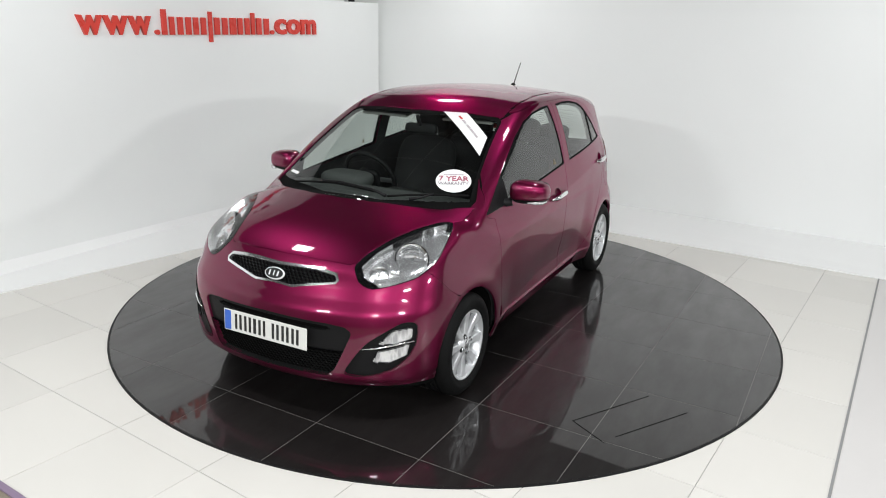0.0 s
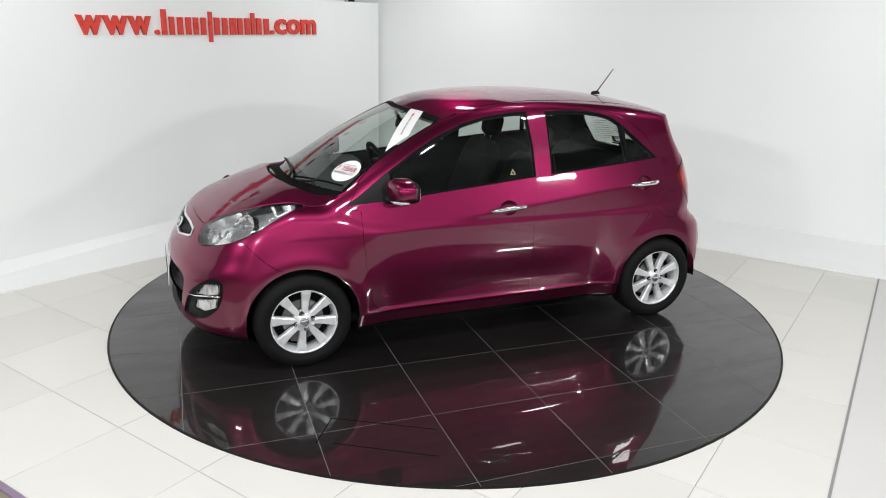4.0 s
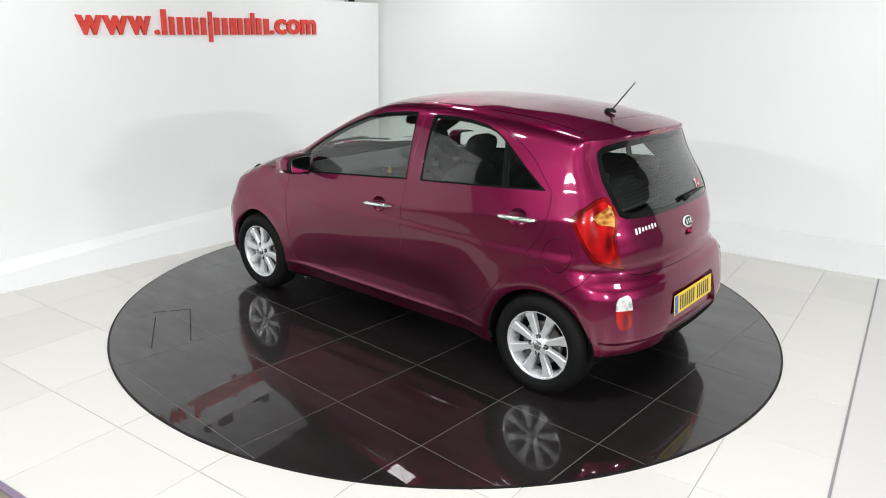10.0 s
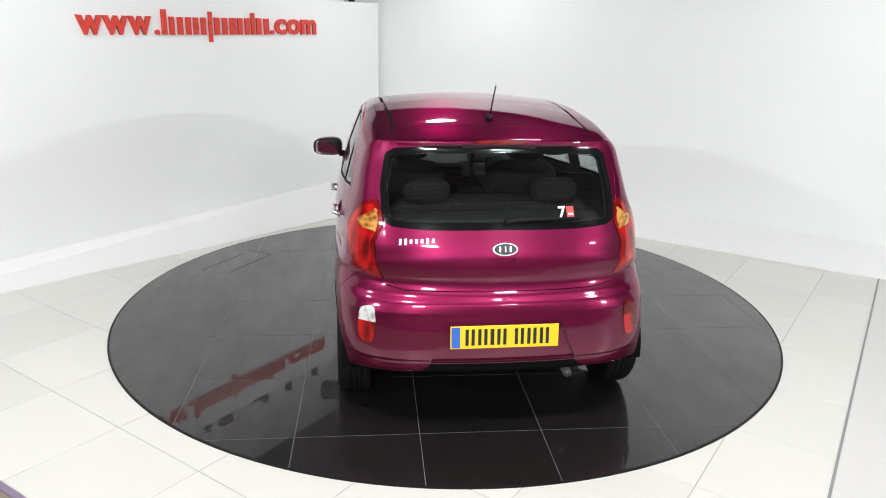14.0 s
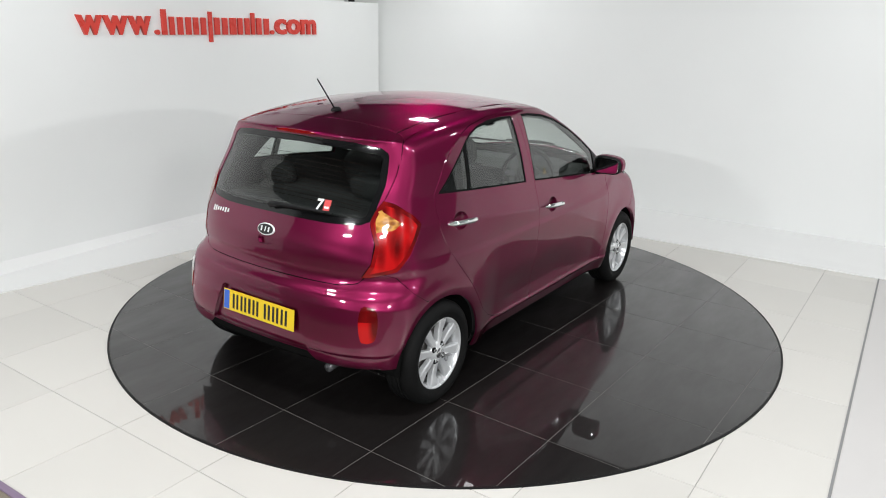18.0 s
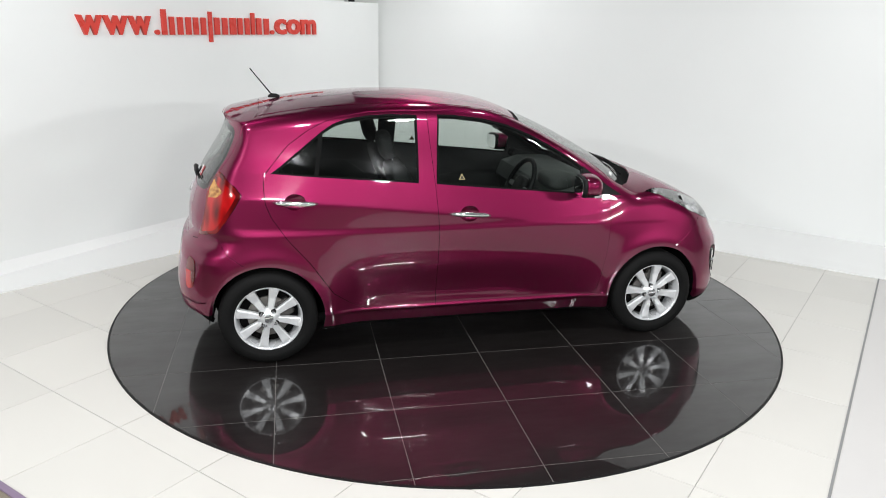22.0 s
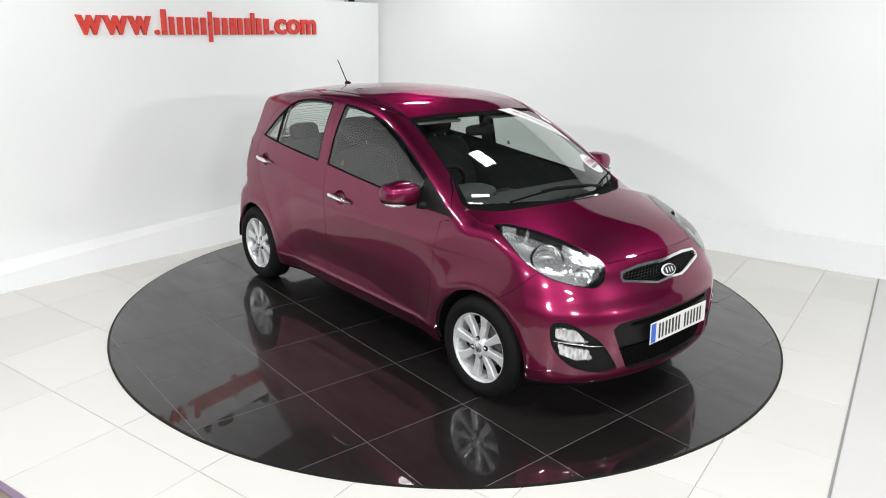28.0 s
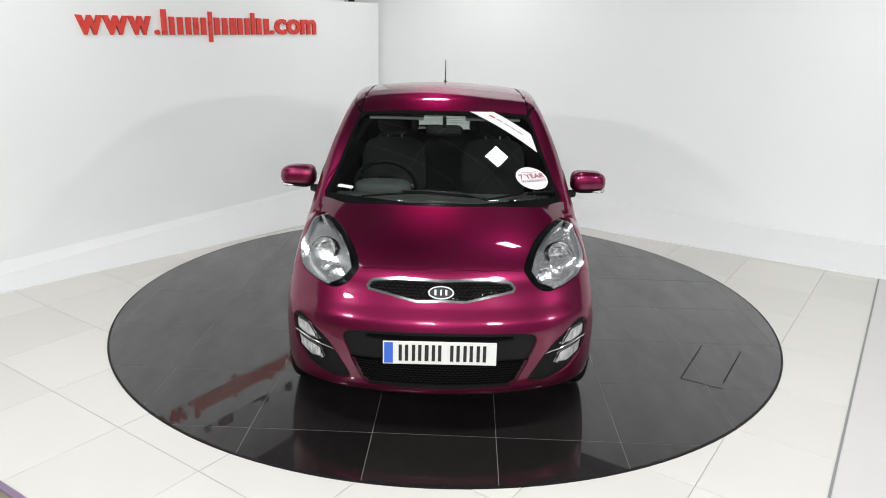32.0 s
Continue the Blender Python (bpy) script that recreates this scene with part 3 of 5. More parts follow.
def yz(*pts):
    return [(0, y, z) for y, z in pts]


def xy(*pts):
    return [(x, y, 0) for x, y in pts]


up_side = lambda p: p[:, 1] > 0.35
LINES = {
    "front_window": Outline(xz((0.935, 0.915), (0.84, 0.976), (0.706, 1.073), (0.541, 1.179), (0.379, 1.268), (0.217, 1.335), (0.056, 1.374), (-0.105, 1.393),
                               (-0.208, 1.397), (-0.226, 1.20), (-0.234, 1.022), (0.0, 0.998), (0.30, 0.970), (0.60, 0.941)), SIDE, False, up_side),
    "rear_window": Outline(xz((-0.328, 1.397), (-0.46, 1.402), (-0.592, 1.398), (-0.724, 1.378), (-0.80, 1.352), (-0.86, 1.316), (-0.968, 1.232), (-1.076, 1.144),
                              (-1.146, 1.092), (-0.916, 1.075), (-0.617, 1.053), (-0.335, 1.030)), SIDE, False, up_side),
    "sail": Outline(xz((0.70, 1.30), (0.655, 0.85), (1.2, 0.85), (1.2, 1.30)), SIDE, False, up_side),
    "divider": Outline(xz((-0.842, 1.40), (-0.866, 1.40), (-0.928, 1.0), (-0.904, 1.0)), SIDE, False, up_side),
    "quarter_cut": Outline(xz((-0.866, 1.40), (-1.4, 1.40), (-1.4, 1.0), (-0.928, 1.0)), SIDE, False, up_side),
    "front_door": Outline(xz((0.930, 0.905), (0.852, 0.885), (0.851, 0.74), (0.835, 0.55), (0.813, 0.425), (0.795, 0.34), (0.76, 0.295), (0.70, 0.288), (-0.226, 0.288), (-0.224, 0.45), (-0.218, 0.757),
                             (-0.240, 1.029), (-0.262, 1.25), (-0.272, 1.418), (-0.108, 1.418), (0.055, 1.404), (0.218, 1.378), (0.381, 1.325), (0.545, 1.247), (0.711, 1.145), (0.84, 1.035)), SIDE, False, up_side),
    "rear_door": Outline(xz((-0.226, 0.288), (-0.56, 0.292), (-0.64, 0.30), (-0.72, 0.335), (-0.825, 0.411), (-0.947, 0.592), (-1.069, 0.735), (-1.150, 0.855), (-1.180, 0.93), (-1.186, 1.01), (-1.180, 1.085),
                            (-1.05, 1.240), (-0.942, 1.316), (-0.86, 1.358), (-0.769, 1.388), (-0.602, 1.412), (-0.437, 1.419), (-0.272, 1.418), (-0.262, 1.25), (-0.240, 1.029), (-0.218, 0.757), (-0.224, 0.45)), SIDE, False, up_side),
    "fuel_flap": Outline([(-1.262 + 0.079 * math.cos(a), 0.75, 0.785 + 0.086 * math.sin(a)) for a in np.linspace(0, 2 * math.pi, 41)[:-1]], SIDE, False, up_side),
    "cup_front": Outline([(-0.042 + 0.058 * math.cos(a), 0.75, 0.850 + 0.046 * math.sin(a)) for a in np.linspace(0, 2 * math.pi, 31)[:-1]], SIDE, False, up_side),
    "cup_rear": Outline([(-1.022 + 0.058 * math.cos(a), 0.75, 0.943 + 0.046 * math.sin(a)) for a in np.linspace(0, 2 * math.pi, 31)[:-1]], SIDE, False, up_side),
    "head_tray": Outline([(1.10, 0.80, 0.90), (1.20, 0.630, 0.913), (1.31, 0.568, 0.902), (1.437, 0.498, 0.868), (1.565, 0.446, 0.822), (1.655, 0.426, 0.78), (1.688, 0.462, 0.735), (1.672, 0.522, 0.706), (1.70, 0.60, 0.65), (1.60, 0.75, 0.62), (1.30, 0.85, 0.75)], (0.55, 0.55, 0.62), False),
    "arch_front": Outline([(HALF_BASE + 0.318 * math.cos(a), 0.75, HUB_Z + 0.316 * math.sin(a)) for a in np.linspace(0, 2 * math.pi, 61)[:-1]], SIDE, False, up_side),
    "arch_rear": Outline([(-HALF_BASE + 0.316 * math.cos(a), 0.75, HUB_Z + 0.313 * math.sin(a)) for a in np.linspace(0, 2 * math.pi, 61)[:-1]], SIDE, False, up_side),
    "head": Outline([(1.15, 0.645, 0.918), (1.317, 0.700, 0.857), (1.438, 0.712, 0.795), (1.548, 0.672, 0.742), (1.630, 0.590, 0.708), (1.690, 0.500, 0.690), (1.706, 0.440, 0.728), (1.662, 0.393, 0.785),
                     (1.560, 0.415, 0.830), (1.427, 0.470, 0.877), (1.284, 0.550, 0.912)], (0.55, 0.55, 0.62)),
    "hood": Outline(xy((1.222, -0.3), (1.238, 0.0), (1.222, 0.20), (1.17, 0.36), (1.06, 0.54), (0.985, 0.63), (0.96, 0.675), (1.10, 0.662), (1.20, 0.628), (1.30, 0.573), (1.43, 0.490), (1.56, 0.430),
                       (1.640, 0.402), (1.668, 0.365), (1.692, 0.20), (1.700, 0.0), (1.692, -0.2), (1.6, -0.4), (1.4, -0.4)), TOP, False, lambda p: p[:, 0] > 0.9),
    "cowl": Outline(xy((1.30, -0.3), (1.30, 0.3), (1.15, 0.55), (0.975, 0.655), (0.92, 0.665), (0.80, 0.62), (0.80, -0.3)), TOP, False, lambda p: p[:, 0] > 0.75),
    "windshield": Outline(yz((-0.2, 1.376), (0.0, 1.377), (0.3, 1.374), (0.50, 1.358), (0.537, 1.335), (0.575, 1.21), (0.625, 1.05), (0.648, 0.985), (0.655, 0.945), (0.45, 0.93), (0, 0.93), (-0.2, 0.93)), FRONT, False, lambda p: (p[:, 0] > 0.1) & (p[:, 0] < 1.25)),
    "grille": Outline(yz((-0.108, 0.759), (-0.0, 0.756), (0.108, 0.760), (0.21, 0.760), (0.325, 0.748), (0.349, 0.720), (0.335, 0.702), (0.22, 0.683), (0.112, 0.662), (0.0, 0.668), (-0.112, 0.662)), FRONT, False, lambda p: p[:, 0] > 1.4),
    "intake": Outline(yz((-0.1, 0.54), (0.0, 0.541), (0.34, 0.533), (0.425, 0.524), (0.455, 0.503), (0.456, 0.485), (0.41, 0.375), (0.365, 0.285), (0.335, 0.262), (0, 0.257), (-0.1, 0.257)), FRONT, False, lambda p: p[:, 0] > 1.4),
    "slot": Outline(yz((-0.1, 0.524), (0.0, 0.524), (0.33, 0.517), (0.355, 0.508), (0.335, 0.493), (0.0, 0.497), (-0.1, 0.497)), FRONT, False, lambda p: p[:, 0] > 1.4),
    "fog_pod": Outline([(1.615, 0.708, 0.535), (1.675, 0.650, 0.543), (1.767, 0.527, 0.452), (1.801, 0.447, 0.342), (1.806, 0.425, 0.285), (1.772, 0.515, 0.277), (1.705, 0.622, 0.312), (1.650, 0.687, 0.375), (1.618, 0.711, 0.450)], (0.75, 0.6, 0)),
    "fog_upper": Outline([(1.632, 0.698, 0.517), (1.70, 0.627, 0.510), (1.739, 0.579, 0.446), (1.694, 0.639, 0.446), (1.636, 0.697, 0.464)], (0.75, 0.6, 0), False),
    "fog_lower": Outline([(1.648, 0.686, 0.437), (1.745, 0.570, 0.406), (1.753, 0.556, 0.358), (1.711, 0.618, 0.350), (1.655, 0.681, 0.383)], (0.75, 0.6, 0), False),
    "bumper_front": Outline(xz((1.20, 0.56), (1.329, 0.598), (1.40, 0.650), (1.49, 0.745), (1.58, 0.83), (2.2, 0.83), (2.2, 0), (1.2, 0)), SIDE, False, lambda p: p[:, 0] > 1.3),
    "tail": Outline([(-1.420, 0.590, 1.090), (-1.395, 0.640, 1.077), (-1.336, 0.703, 1.022), (-1.300, 0.722, 0.977), (-1.335, 0.728, 0.920), (-1.389, 0.723, 0.837), (-1.448, 0.698, 0.766), (-1.535, 0.595, 0.736), (-1.556, 0.562, 0.735), (-1.520, 0.590, 0.80), (-1.495, 0.598, 0.89), (-1.490, 0.570, 0.955), (-1.483, 0.556, 0.995), (-1.455, 0.563, 1.04)], (-0.7, 0.7, 0.1), False),
    "tail_amber": Outline([(-1.442, 0.586, 1.048), (-1.385, 0.668, 0.990), (-1.42, 0.648, 0.957), (-1.478, 0.590, 0.948), (-1.468, 0.580, 1.00)], (-0.7, 0.7, 0.1), False),
    "tail_bar": Outline([(-1.452, 0.636, 0.94), (-1.468, 0.622, 0.935), (-1.478, 0.628, 0.87), (-1.525, 0.592, 0.76), (-1.515, 0.607, 0.755), (-1.466, 0.645, 0.86)], (-0.7, 0.7, 0.1), False),
    "rear_glass": Outline(yz((-0.2, 1.338), (0, 1.341), (0.36, 1.333), (0.50, 1.318), (0.545, 1.292), (0.572, 1.15), (0.570, 1.03), (0.562, 0.997), (0.52, 0.977), (0.36, 0.970), (0, 0.975), (-0.2, 0.973)), REAR, False, lambda p: p[:, 0] < -1.1),
    "tailgate": Outline(yz((-0.2, 1.46), (0, 1.46), (0.36, 1.46), (0.56, 1.40), (0.590, 1.33), (0.60, 1.20), (0.592, 1.10), (0.568, 1.03), (0.572, 0.97), (0.600, 0.90), (0.598, 0.80), (0.572, 0.735), (0.545, 0.708), (0.463, 0.694), (0.25, 0.694), (0, 0.694), (-0.2, 0.694)), REAR, False, lambda p: p[:, 0] < -1.1),
    "bumper_rear": Outline(xz((-1.2, 0.57), (-1.32, 0.600), (-1.40, 0.66), (-1.45, 0.735), (-1.50, 0.755), (-2.2, 0.755), (-2.2, 0), (-1.2, 0)), SIDE, False, lambda p: p[:, 0] < -1.3),
    "reflector": Outline([(-1.566, 0.660, 0.604), (-1.602, 0.608, 0.618), (-1.615, 0.592, 0.545), (-1.608, 0.602, 0.452), (-1.574, 0.652, 0.458), (-1.561, 0.665, 0.53)], (-0.7, 0.7, 0), True),
    "plate_recess": Outline(yz((-0.1, 0.575), (0.262, 0.572), (0.275, 0.56), (0.352, 0.364), (-0.1, 0.366)), REAR, False, lambda p: p[:, 0] < -1.4),
    "gate_grip": Outline(yz((-0.045, 0.852), (0.055, 0.852), (0.045, 0.818), (-0.045, 0.818)), REAR, False, lambda p: p[:, 0] < -1.4),
    "valance_rear": Outline(yz((-0.1, 0.362), (0.345, 0.360), (0.39, 0.322), (0.50, 0.309), (0.90, 0.303), (0.90, 0), (-0.1, 0)), REAR, False, lambda p: p[:, 0] < -1.4),
    "rear_groove": Outline([(-1.50, 0.722, 0.388), (-1.586, 0.630, 0.383), (-1.685, 0.381, 0.380), (-1.690, 0.36, 0.374), (-1.61, 0.59, 0.368), (-1.54, 0.69, 0.369)], (-0.7, 0.7, 0), True),
    "valance": Outline(xz((-1.40, 0.20), (-1.1, 0.205), (1.1, 0.205), (1.45, 0.215), (1.60, 0.225), (1.95, 0.225), (1.95, 0), (-1.40, 0)), SIDE, False, None),
    "gutter": Outline(xy((0.30, 0.533), (0.10, 0.533), (-0.4, 0.520), (-1.0, 0.503), (-1.22, 0.505), (-1.22, 0.490), (-1.0, 0.489), (-0.4, 0.507), (0.10, 0.520), (0.30, 0.522)), TOP, False, lambda p: p[:, 2] > 1.25),
    "spoiler": Outline(xy((-1.195, -0.2), (-1.195, 0.30), (-1.20, 0.44), (-1.215, 0.53), (-1.24, 0.57), (-1.30, 0.60), (-1.8, 0.62), (-1.8, -0.2)), TOP, False, lambda p: (p[:, 2] > 1.25) & (p[:, 0] < -1.0)),
}
GAP = 0.0022
SEAMS = ("front_door", "rear_door", "hood", "fuel_flap", "bumper_front", "bumper_rear", "tailgate", "head", "tail", "spoiler")
RIMS = {"front_window": 0.010, "rear_window": 0.010, "windshield": 0.014, "rear_glass": 0.03, "grille": 0.0100, "tail": 0.020}
V, T = skin_grid()
NRM = body_normal(V)
V, NRM, T = cut(V, NRM, T, V[:, 2] - crease_z(V[:, 0]))
V, NRM, T = cut(V, NRM, T, V[:, 2] - 0.395)
for zc in (0.279, 0.288, 0.297, 0.306):
    V, NRM, T = cut(V, NRM, T, V[:, 2] - zc)
V, NRM, T = cut(V, NRM, T, np.where(V[:, 0] < -1.1, V[:, 2] - 1.342, 1.0))
V, NRM, T = cut(V, NRM, T, np.where(V[:, 0] < -1.45, V[:, 2] - 0.548, 1.0))
for key, line in LINES.items():
    levels = [GAP, -GAP] if key in SEAMS else [0.0]
    if key in RIMS:
        levels.append(-RIMS[key])
    for lv in levels:
        V, NRM, T = cut(V, NRM, T, line(V, NRM) - lv)
V = on_skin(V)
V[np.abs(V[:, 1]) < 2e-4, 1] = 0
NRM = body_normal(V, 0.003)
area = np.linalg.norm(np.cross(V[T[:, 1]] - V[T[:, 0]], V[T[:, 2]] - V[T[:, 0]]), axis=1)
T = T[area > 1e-9]
C = V[T].mean(1)
CN = body_normal(C)
D = {k: f(C, CN) for k, f in LINES.items()}
label = np.full(len(T), "side_panel", dtype="U20")


def mark(name, where):
    label[where] = name


x, y, z = C.T
mark("roof", (z > 1.30) & (y < 0.512) & (CN[:, 2] > 0.4) & (D["windshield"] > 0) & (x < 0.45))
mark("fender", (x > 0.853) & (z < 1.02))
mark("bumper_front", D["bumper_front"] < -GAP)
mark("bumper_rear", D["bumper_rear"] < -GAP)
mark("seam", (np.abs(D["bumper_front"]) < GAP) | (np.abs(D["bumper_rear"]) < GAP))
mark("tailgate", D["tailgate"] < -GAP)
mark("seam", np.abs(D["tailgate"]) < GAP)
mark("spoiler", (D["spoiler"] < -GAP) & ((z > 1.342) | (label != "tailgate")))
mark("seam", (np.abs(D["spoiler"]) < GAP) & (x > -1.3))
mark("roof_moulding", D["gutter"] < 0)
mark("cowl", (D["cowl"] < 0))
mark("hood", D["hood"] < -GAP)
mark("seam", np.abs(D["hood"]) < GAP)
for k in ("front_door", "rear_door"):
    mark(k, D[k] < -GAP)
    mark("seam", np.abs(D[k]) < GAP)
mark("cup_front", D["cup_front"] < 0)
mark("cup_rear", D["cup_rear"] < 0)
mark("fuel_flap", D["fuel_flap"] < -GAP)
mark("fuel_ring", np.abs(D["fuel_flap"]) < GAP)
on_glass = (D["hood"] > GAP) & ((z > 0.958) | (y < 0.50))
mark("windshield_rim", (D["windshield"] < 0) & on_glass)
mark("windshield", (D["windshield"] < -RIMS["windshield"]) & on_glass)
mark("cowl", (D["cowl"] < 0) & (D["hood"] > GAP) & (z < 0.985))
for k in ("front_window", "rear_window"):
    mark(k + "_seal", D[k] < 0)
    mark(k, D[k] < -RIMS[k])
mark("sail", (D["sail"] < 0) & (D["front_window"] < 0))
mark("rear_window_seal", (D["divider"] < 0) & (D["rear_window"] < 0))
mark("quarter_window", (D["quarter_cut"] < 0) & (D["rear_window"] < -RIMS["rear_window"]))
mark("rear_glass_rim", D["rear_glass"] < 0)
mark("rear_glass", D["rear_glass"] < -RIMS["rear_glass"])
mark("grip", D["gate_grip"] < 0)
mark("seam", (np.abs(D["head"]) < GAP) | (np.abs(D["tail"]) < GAP))
mark("head", D["head"] < -GAP)
mark("head_tray", (D["head"] < -GAP) & (D["head_tray"] < 0))
mark("tail_red", D["tail"] < -GAP)
mark("tail_amber", (D["tail"] < -GAP) & (D["tail_amber"] < 0))
mark("tail_core", (D["tail"] < -RIMS["tail"]) & (D["tail_amber"] > 0))
mark("grille_frame", D["grille"] < 0)
mark("grille", D["grille"] < -RIMS["grille"])
mark("intake", D["intake"] < 0)
mark("intake_panel", (D["intake"] < 0) & (z > 0.395))
mark("intake_slot", D["slot"] < 0)
mark("fog_pod", D["fog_pod"] < 0)
mark("fog_lamp_upper", D["fog_upper"] < 0)
mark("fog_lamp_lower", D["fog_lower"] < 0)
mark("plate_recess", D["plate_recess"] < 0)
mark("reflector", D["reflector"] < 0)
mark("reflector_top", (D["reflector"] < 0) & (z > 0.548))
mark("groove", D["rear_groove"] < 0)
mark("valance", (D["valance"] < 0) | (D["valance_rear"] < 0) | (CN[:, 2] < -0.75))
wheel_r = np.minimum(np.hypot(x - HALF_BASE, z - HUB_Z), np.hypot(x + HALF_BASE, z - HUB_Z))
mark("gone", (D["arch_front"] < 0) | (D["arch_rear"] < 0) | ((wheel_r < 0.311) & (y > 0.50)))


def split_off(name, small):
    """Gives every lesser island of a label a label of its own."""
    idx = np.nonzero(label == name)[0]
    tri = T[idx]
    near = np.arange(len(V))
    while True:
        low = near[tri].min(1)
        was = near.copy()
        for k in range(3):
            np.minimum.at(near, tri[:, k], low)
        near = near[near]
        if (was == near).all():
            break
    roots, count = np.unique(near[tri[:, 0]], return_counts=True)
    found = []
    for r in roots[np.argsort(-count)][1:]:
        found.append(small + str(len(found)))
        label[idx[near[tri[:, 0]] == r]] = found[-1]
    return found


fender_bits = split_off("fender", "fe")
bumper_bits = split_off("bumper_rear", "br") + split_off("bumper_front", "bf")


def patch(names, both=True, offset=0.0, rim=0.0, flip=False, dish=None):
    """Points, triangles and normals of some labels: one half, or both halves welded."""
    tri = T[np.isin(label, names)]
    used, inv = np.unique(tri, return_inverse=True)
    tri = inv.reshape(-1, 3)
    n = NRM[used]
    v = V[used] + n * offset
    if dish:
        d = LINES[dish[0]](V[used], n)
        v = v - n * (dish[1] * np.clip(-d / dish[2], 0, 1) ** 0.6)[:, None]
    if rim:
        e = np.concatenate([tri[:, [0, 1]], tri[:, [1, 2]], tri[:, [2, 0]]])
        s = np.sort(e, 1)
        _, first, cnt = np.unique(s, axis=0, return_index=True, return_counts=True)
        edge = e[first[cnt == 1]]
        if both:
            edge = edge[~((np.abs(v[edge[:, 0], 1]) < 1e-6) & (np.abs(v[edge[:, 1], 1]) < 1e-6))]
        bv, binv = np.unique(edge, return_inverse=True)
        binv = binv.reshape(-1, 2)
        k = len(v)
        v = np.concatenate([v, v[bv], v[bv] - n[bv] * rim])
        n = np.concatenate([n, n[bv], n[bv]])
        a, b, c, d = k + binv[:, 0], k + binv[:, 1], k + len(bv) + binv[:, 1], k + len(bv) + binv[:, 0]
        tri = np.concatenate([tri, np.stack([b, a, c], 1), np.stack([a, d, c], 1)])
    if flip:
        tri, n = tri[:, ::-1], -n
    return v, tri, n


def hood_normal(v, n):
    """The even, slightly crowned sweep of the pressed hood."""
    ax = np.radians(curve(v[:, 0], [1.10, 1.24, 1.35, 1.44, 1.485, 1.545, 1.60, 1.66, 1.72], [10.5, 11, 12, 15, 17, 21.5, 25, 28, 32]))
    ay = np.radians(9 * v[:, 1] + 55 * v[:, 1] ** 3)
    m = np.stack([np.tan(ax), np.tan(ay), np.ones(len(v))], -1)
    m /= np.linalg.norm(m, axis=1, keepdims=True)
    w = (np.clip((1.69 - v[:, 0]) / 0.07, 0, 1) * np.clip((n[:, 2] - 0.75) / 0.1, 0, 1))[:, None]
    m = m * w + n * (1 - w)
    return m / np.linalg.norm(m, axis=1, keepdims=True)


def skin_part(name, names, mat, parent, both=False, side=1, offset=0.0, rim=0.012, tag="", flip=False, dish=None):
    v, tri, n = patch(names, both, offset, rim, flip, dish)
    if name == "hood":
        n = hood_normal(v, n)
    if len(tri) == 0:
        return None
    # the skin runs clockwise from outside on this half
    if both:
        mid = np.abs(v[:, 1]) < 1e-6
        other = np.arange(len(v)) + len(v)
        other[mid] = np.nonzero(mid)[0]
        v2 = np.concatenate([v, v * (1, -1, 1)])
        t2 = np.concatenate([tri, other[tri][:, ::-1]])
        n2 = np.concatenate([n, n * (1, -1, 1)])
        used, inv = np.unique(t2, return_inverse=True)
        v, tri, n = v2[used], inv.reshape(-1, 3), n2[used]
    elif side < 0:
        v, n, tri = v * (1, -1, 1), n * (1, -1, 1), tri[:, ::-1]
    me = bpy.data.meshes.new(name)
    me.from_pydata(v.tolist(), [], tri.tolist())
    me.materials.append(mat)
    smooth(me)
    if not dish:
        me.normals_split_custom_set_from_vertices(n.tolist())
    ob = new(name, me)
    ob.parent = parent
    if tag:
        tagged(ob, tag)
    return ob


# make the triangles of the half skin face outwards
fn = np.cross(V[T[:, 1]] - V[T[:, 0]], V[T[:, 2]] - V[T[:, 0]])
turn = (fn * CN).sum(1) < 0
T[turn] = T[turn][:, ::-1]

car = thing("car", "small magenta metallic five-door hatchback on a black turntable", "car")
roof = skin_part("roof", ["roof"], M_PAINT, car, True)
shell = skin_part("side_panel", ["side_panel"], M_PAINT, car, False, 1)
skin_part("side_panel", ["side_panel"], M_PAINT, car, False, -1)
for s in (1, -1):
    skin_part("roof_moulding", ["roof_moulding"], M_SEAL, car, False, s, offset=-0.004, tag="black rubber roof moulding")
    skin_part("fender", ["fender"], M_PAINT, car, False, s)
    for k in fender_bits:
        skin_part("fender_edge", [k], M_PAINT, car, False, s)
    for k in bumper_bits:
        if np.abs(V[T[label == k]][:, :, 1]).min() > 0.01:
            skin_part("bumper_edge", [k], M_PAINT, car, False, s)
    for k, low in (("bumper_front", 0.03), ("bumper_rear", 0.02)):
        if np.abs(V[T[label == k]][:, :, 1]).min() > 0.01:
            skin_part("bumper_corner", [k], M_PAINT, car, False, s, rim=low)
    for k in ("front_door", "rear_door"):
        door = skin_part(k, [k], M_PAINT, car, False, s)
        skin_part("window_seal", [k.replace("door", "window") + "_seal"], M_SEAL, door, False, s, offset=-0.002, tag="black rubber window seal")
        skin_part("window_pane", [k.replace("door", "window")], M_GLASS if k[0] == "f" else M_GLASS_DARK, door, False, s, offset=-0.005, rim=0.004, tag="see-through side window")
        skin_part("handle_cup", ["cup_front" if k[0] == "f" else "cup_rear"], M_PAINT, door, False, s, rim=0, tag="dished cup behind the handle", dish=("cup_front" if k[0] == "f" else "cup_rear", 0.026, 0.03))
        if k[0] == "r":
            skin_part("quarter_pane", ["quarter_window"], M_GLASS_DARK, door, False, s, offset=-0.005, rim=0.004, tag="see-through quarter window")
        else:
            skin_part("mirror_sail", ["sail"], M_BLACKPL, door, False, s, tag="black plastic mirror base")
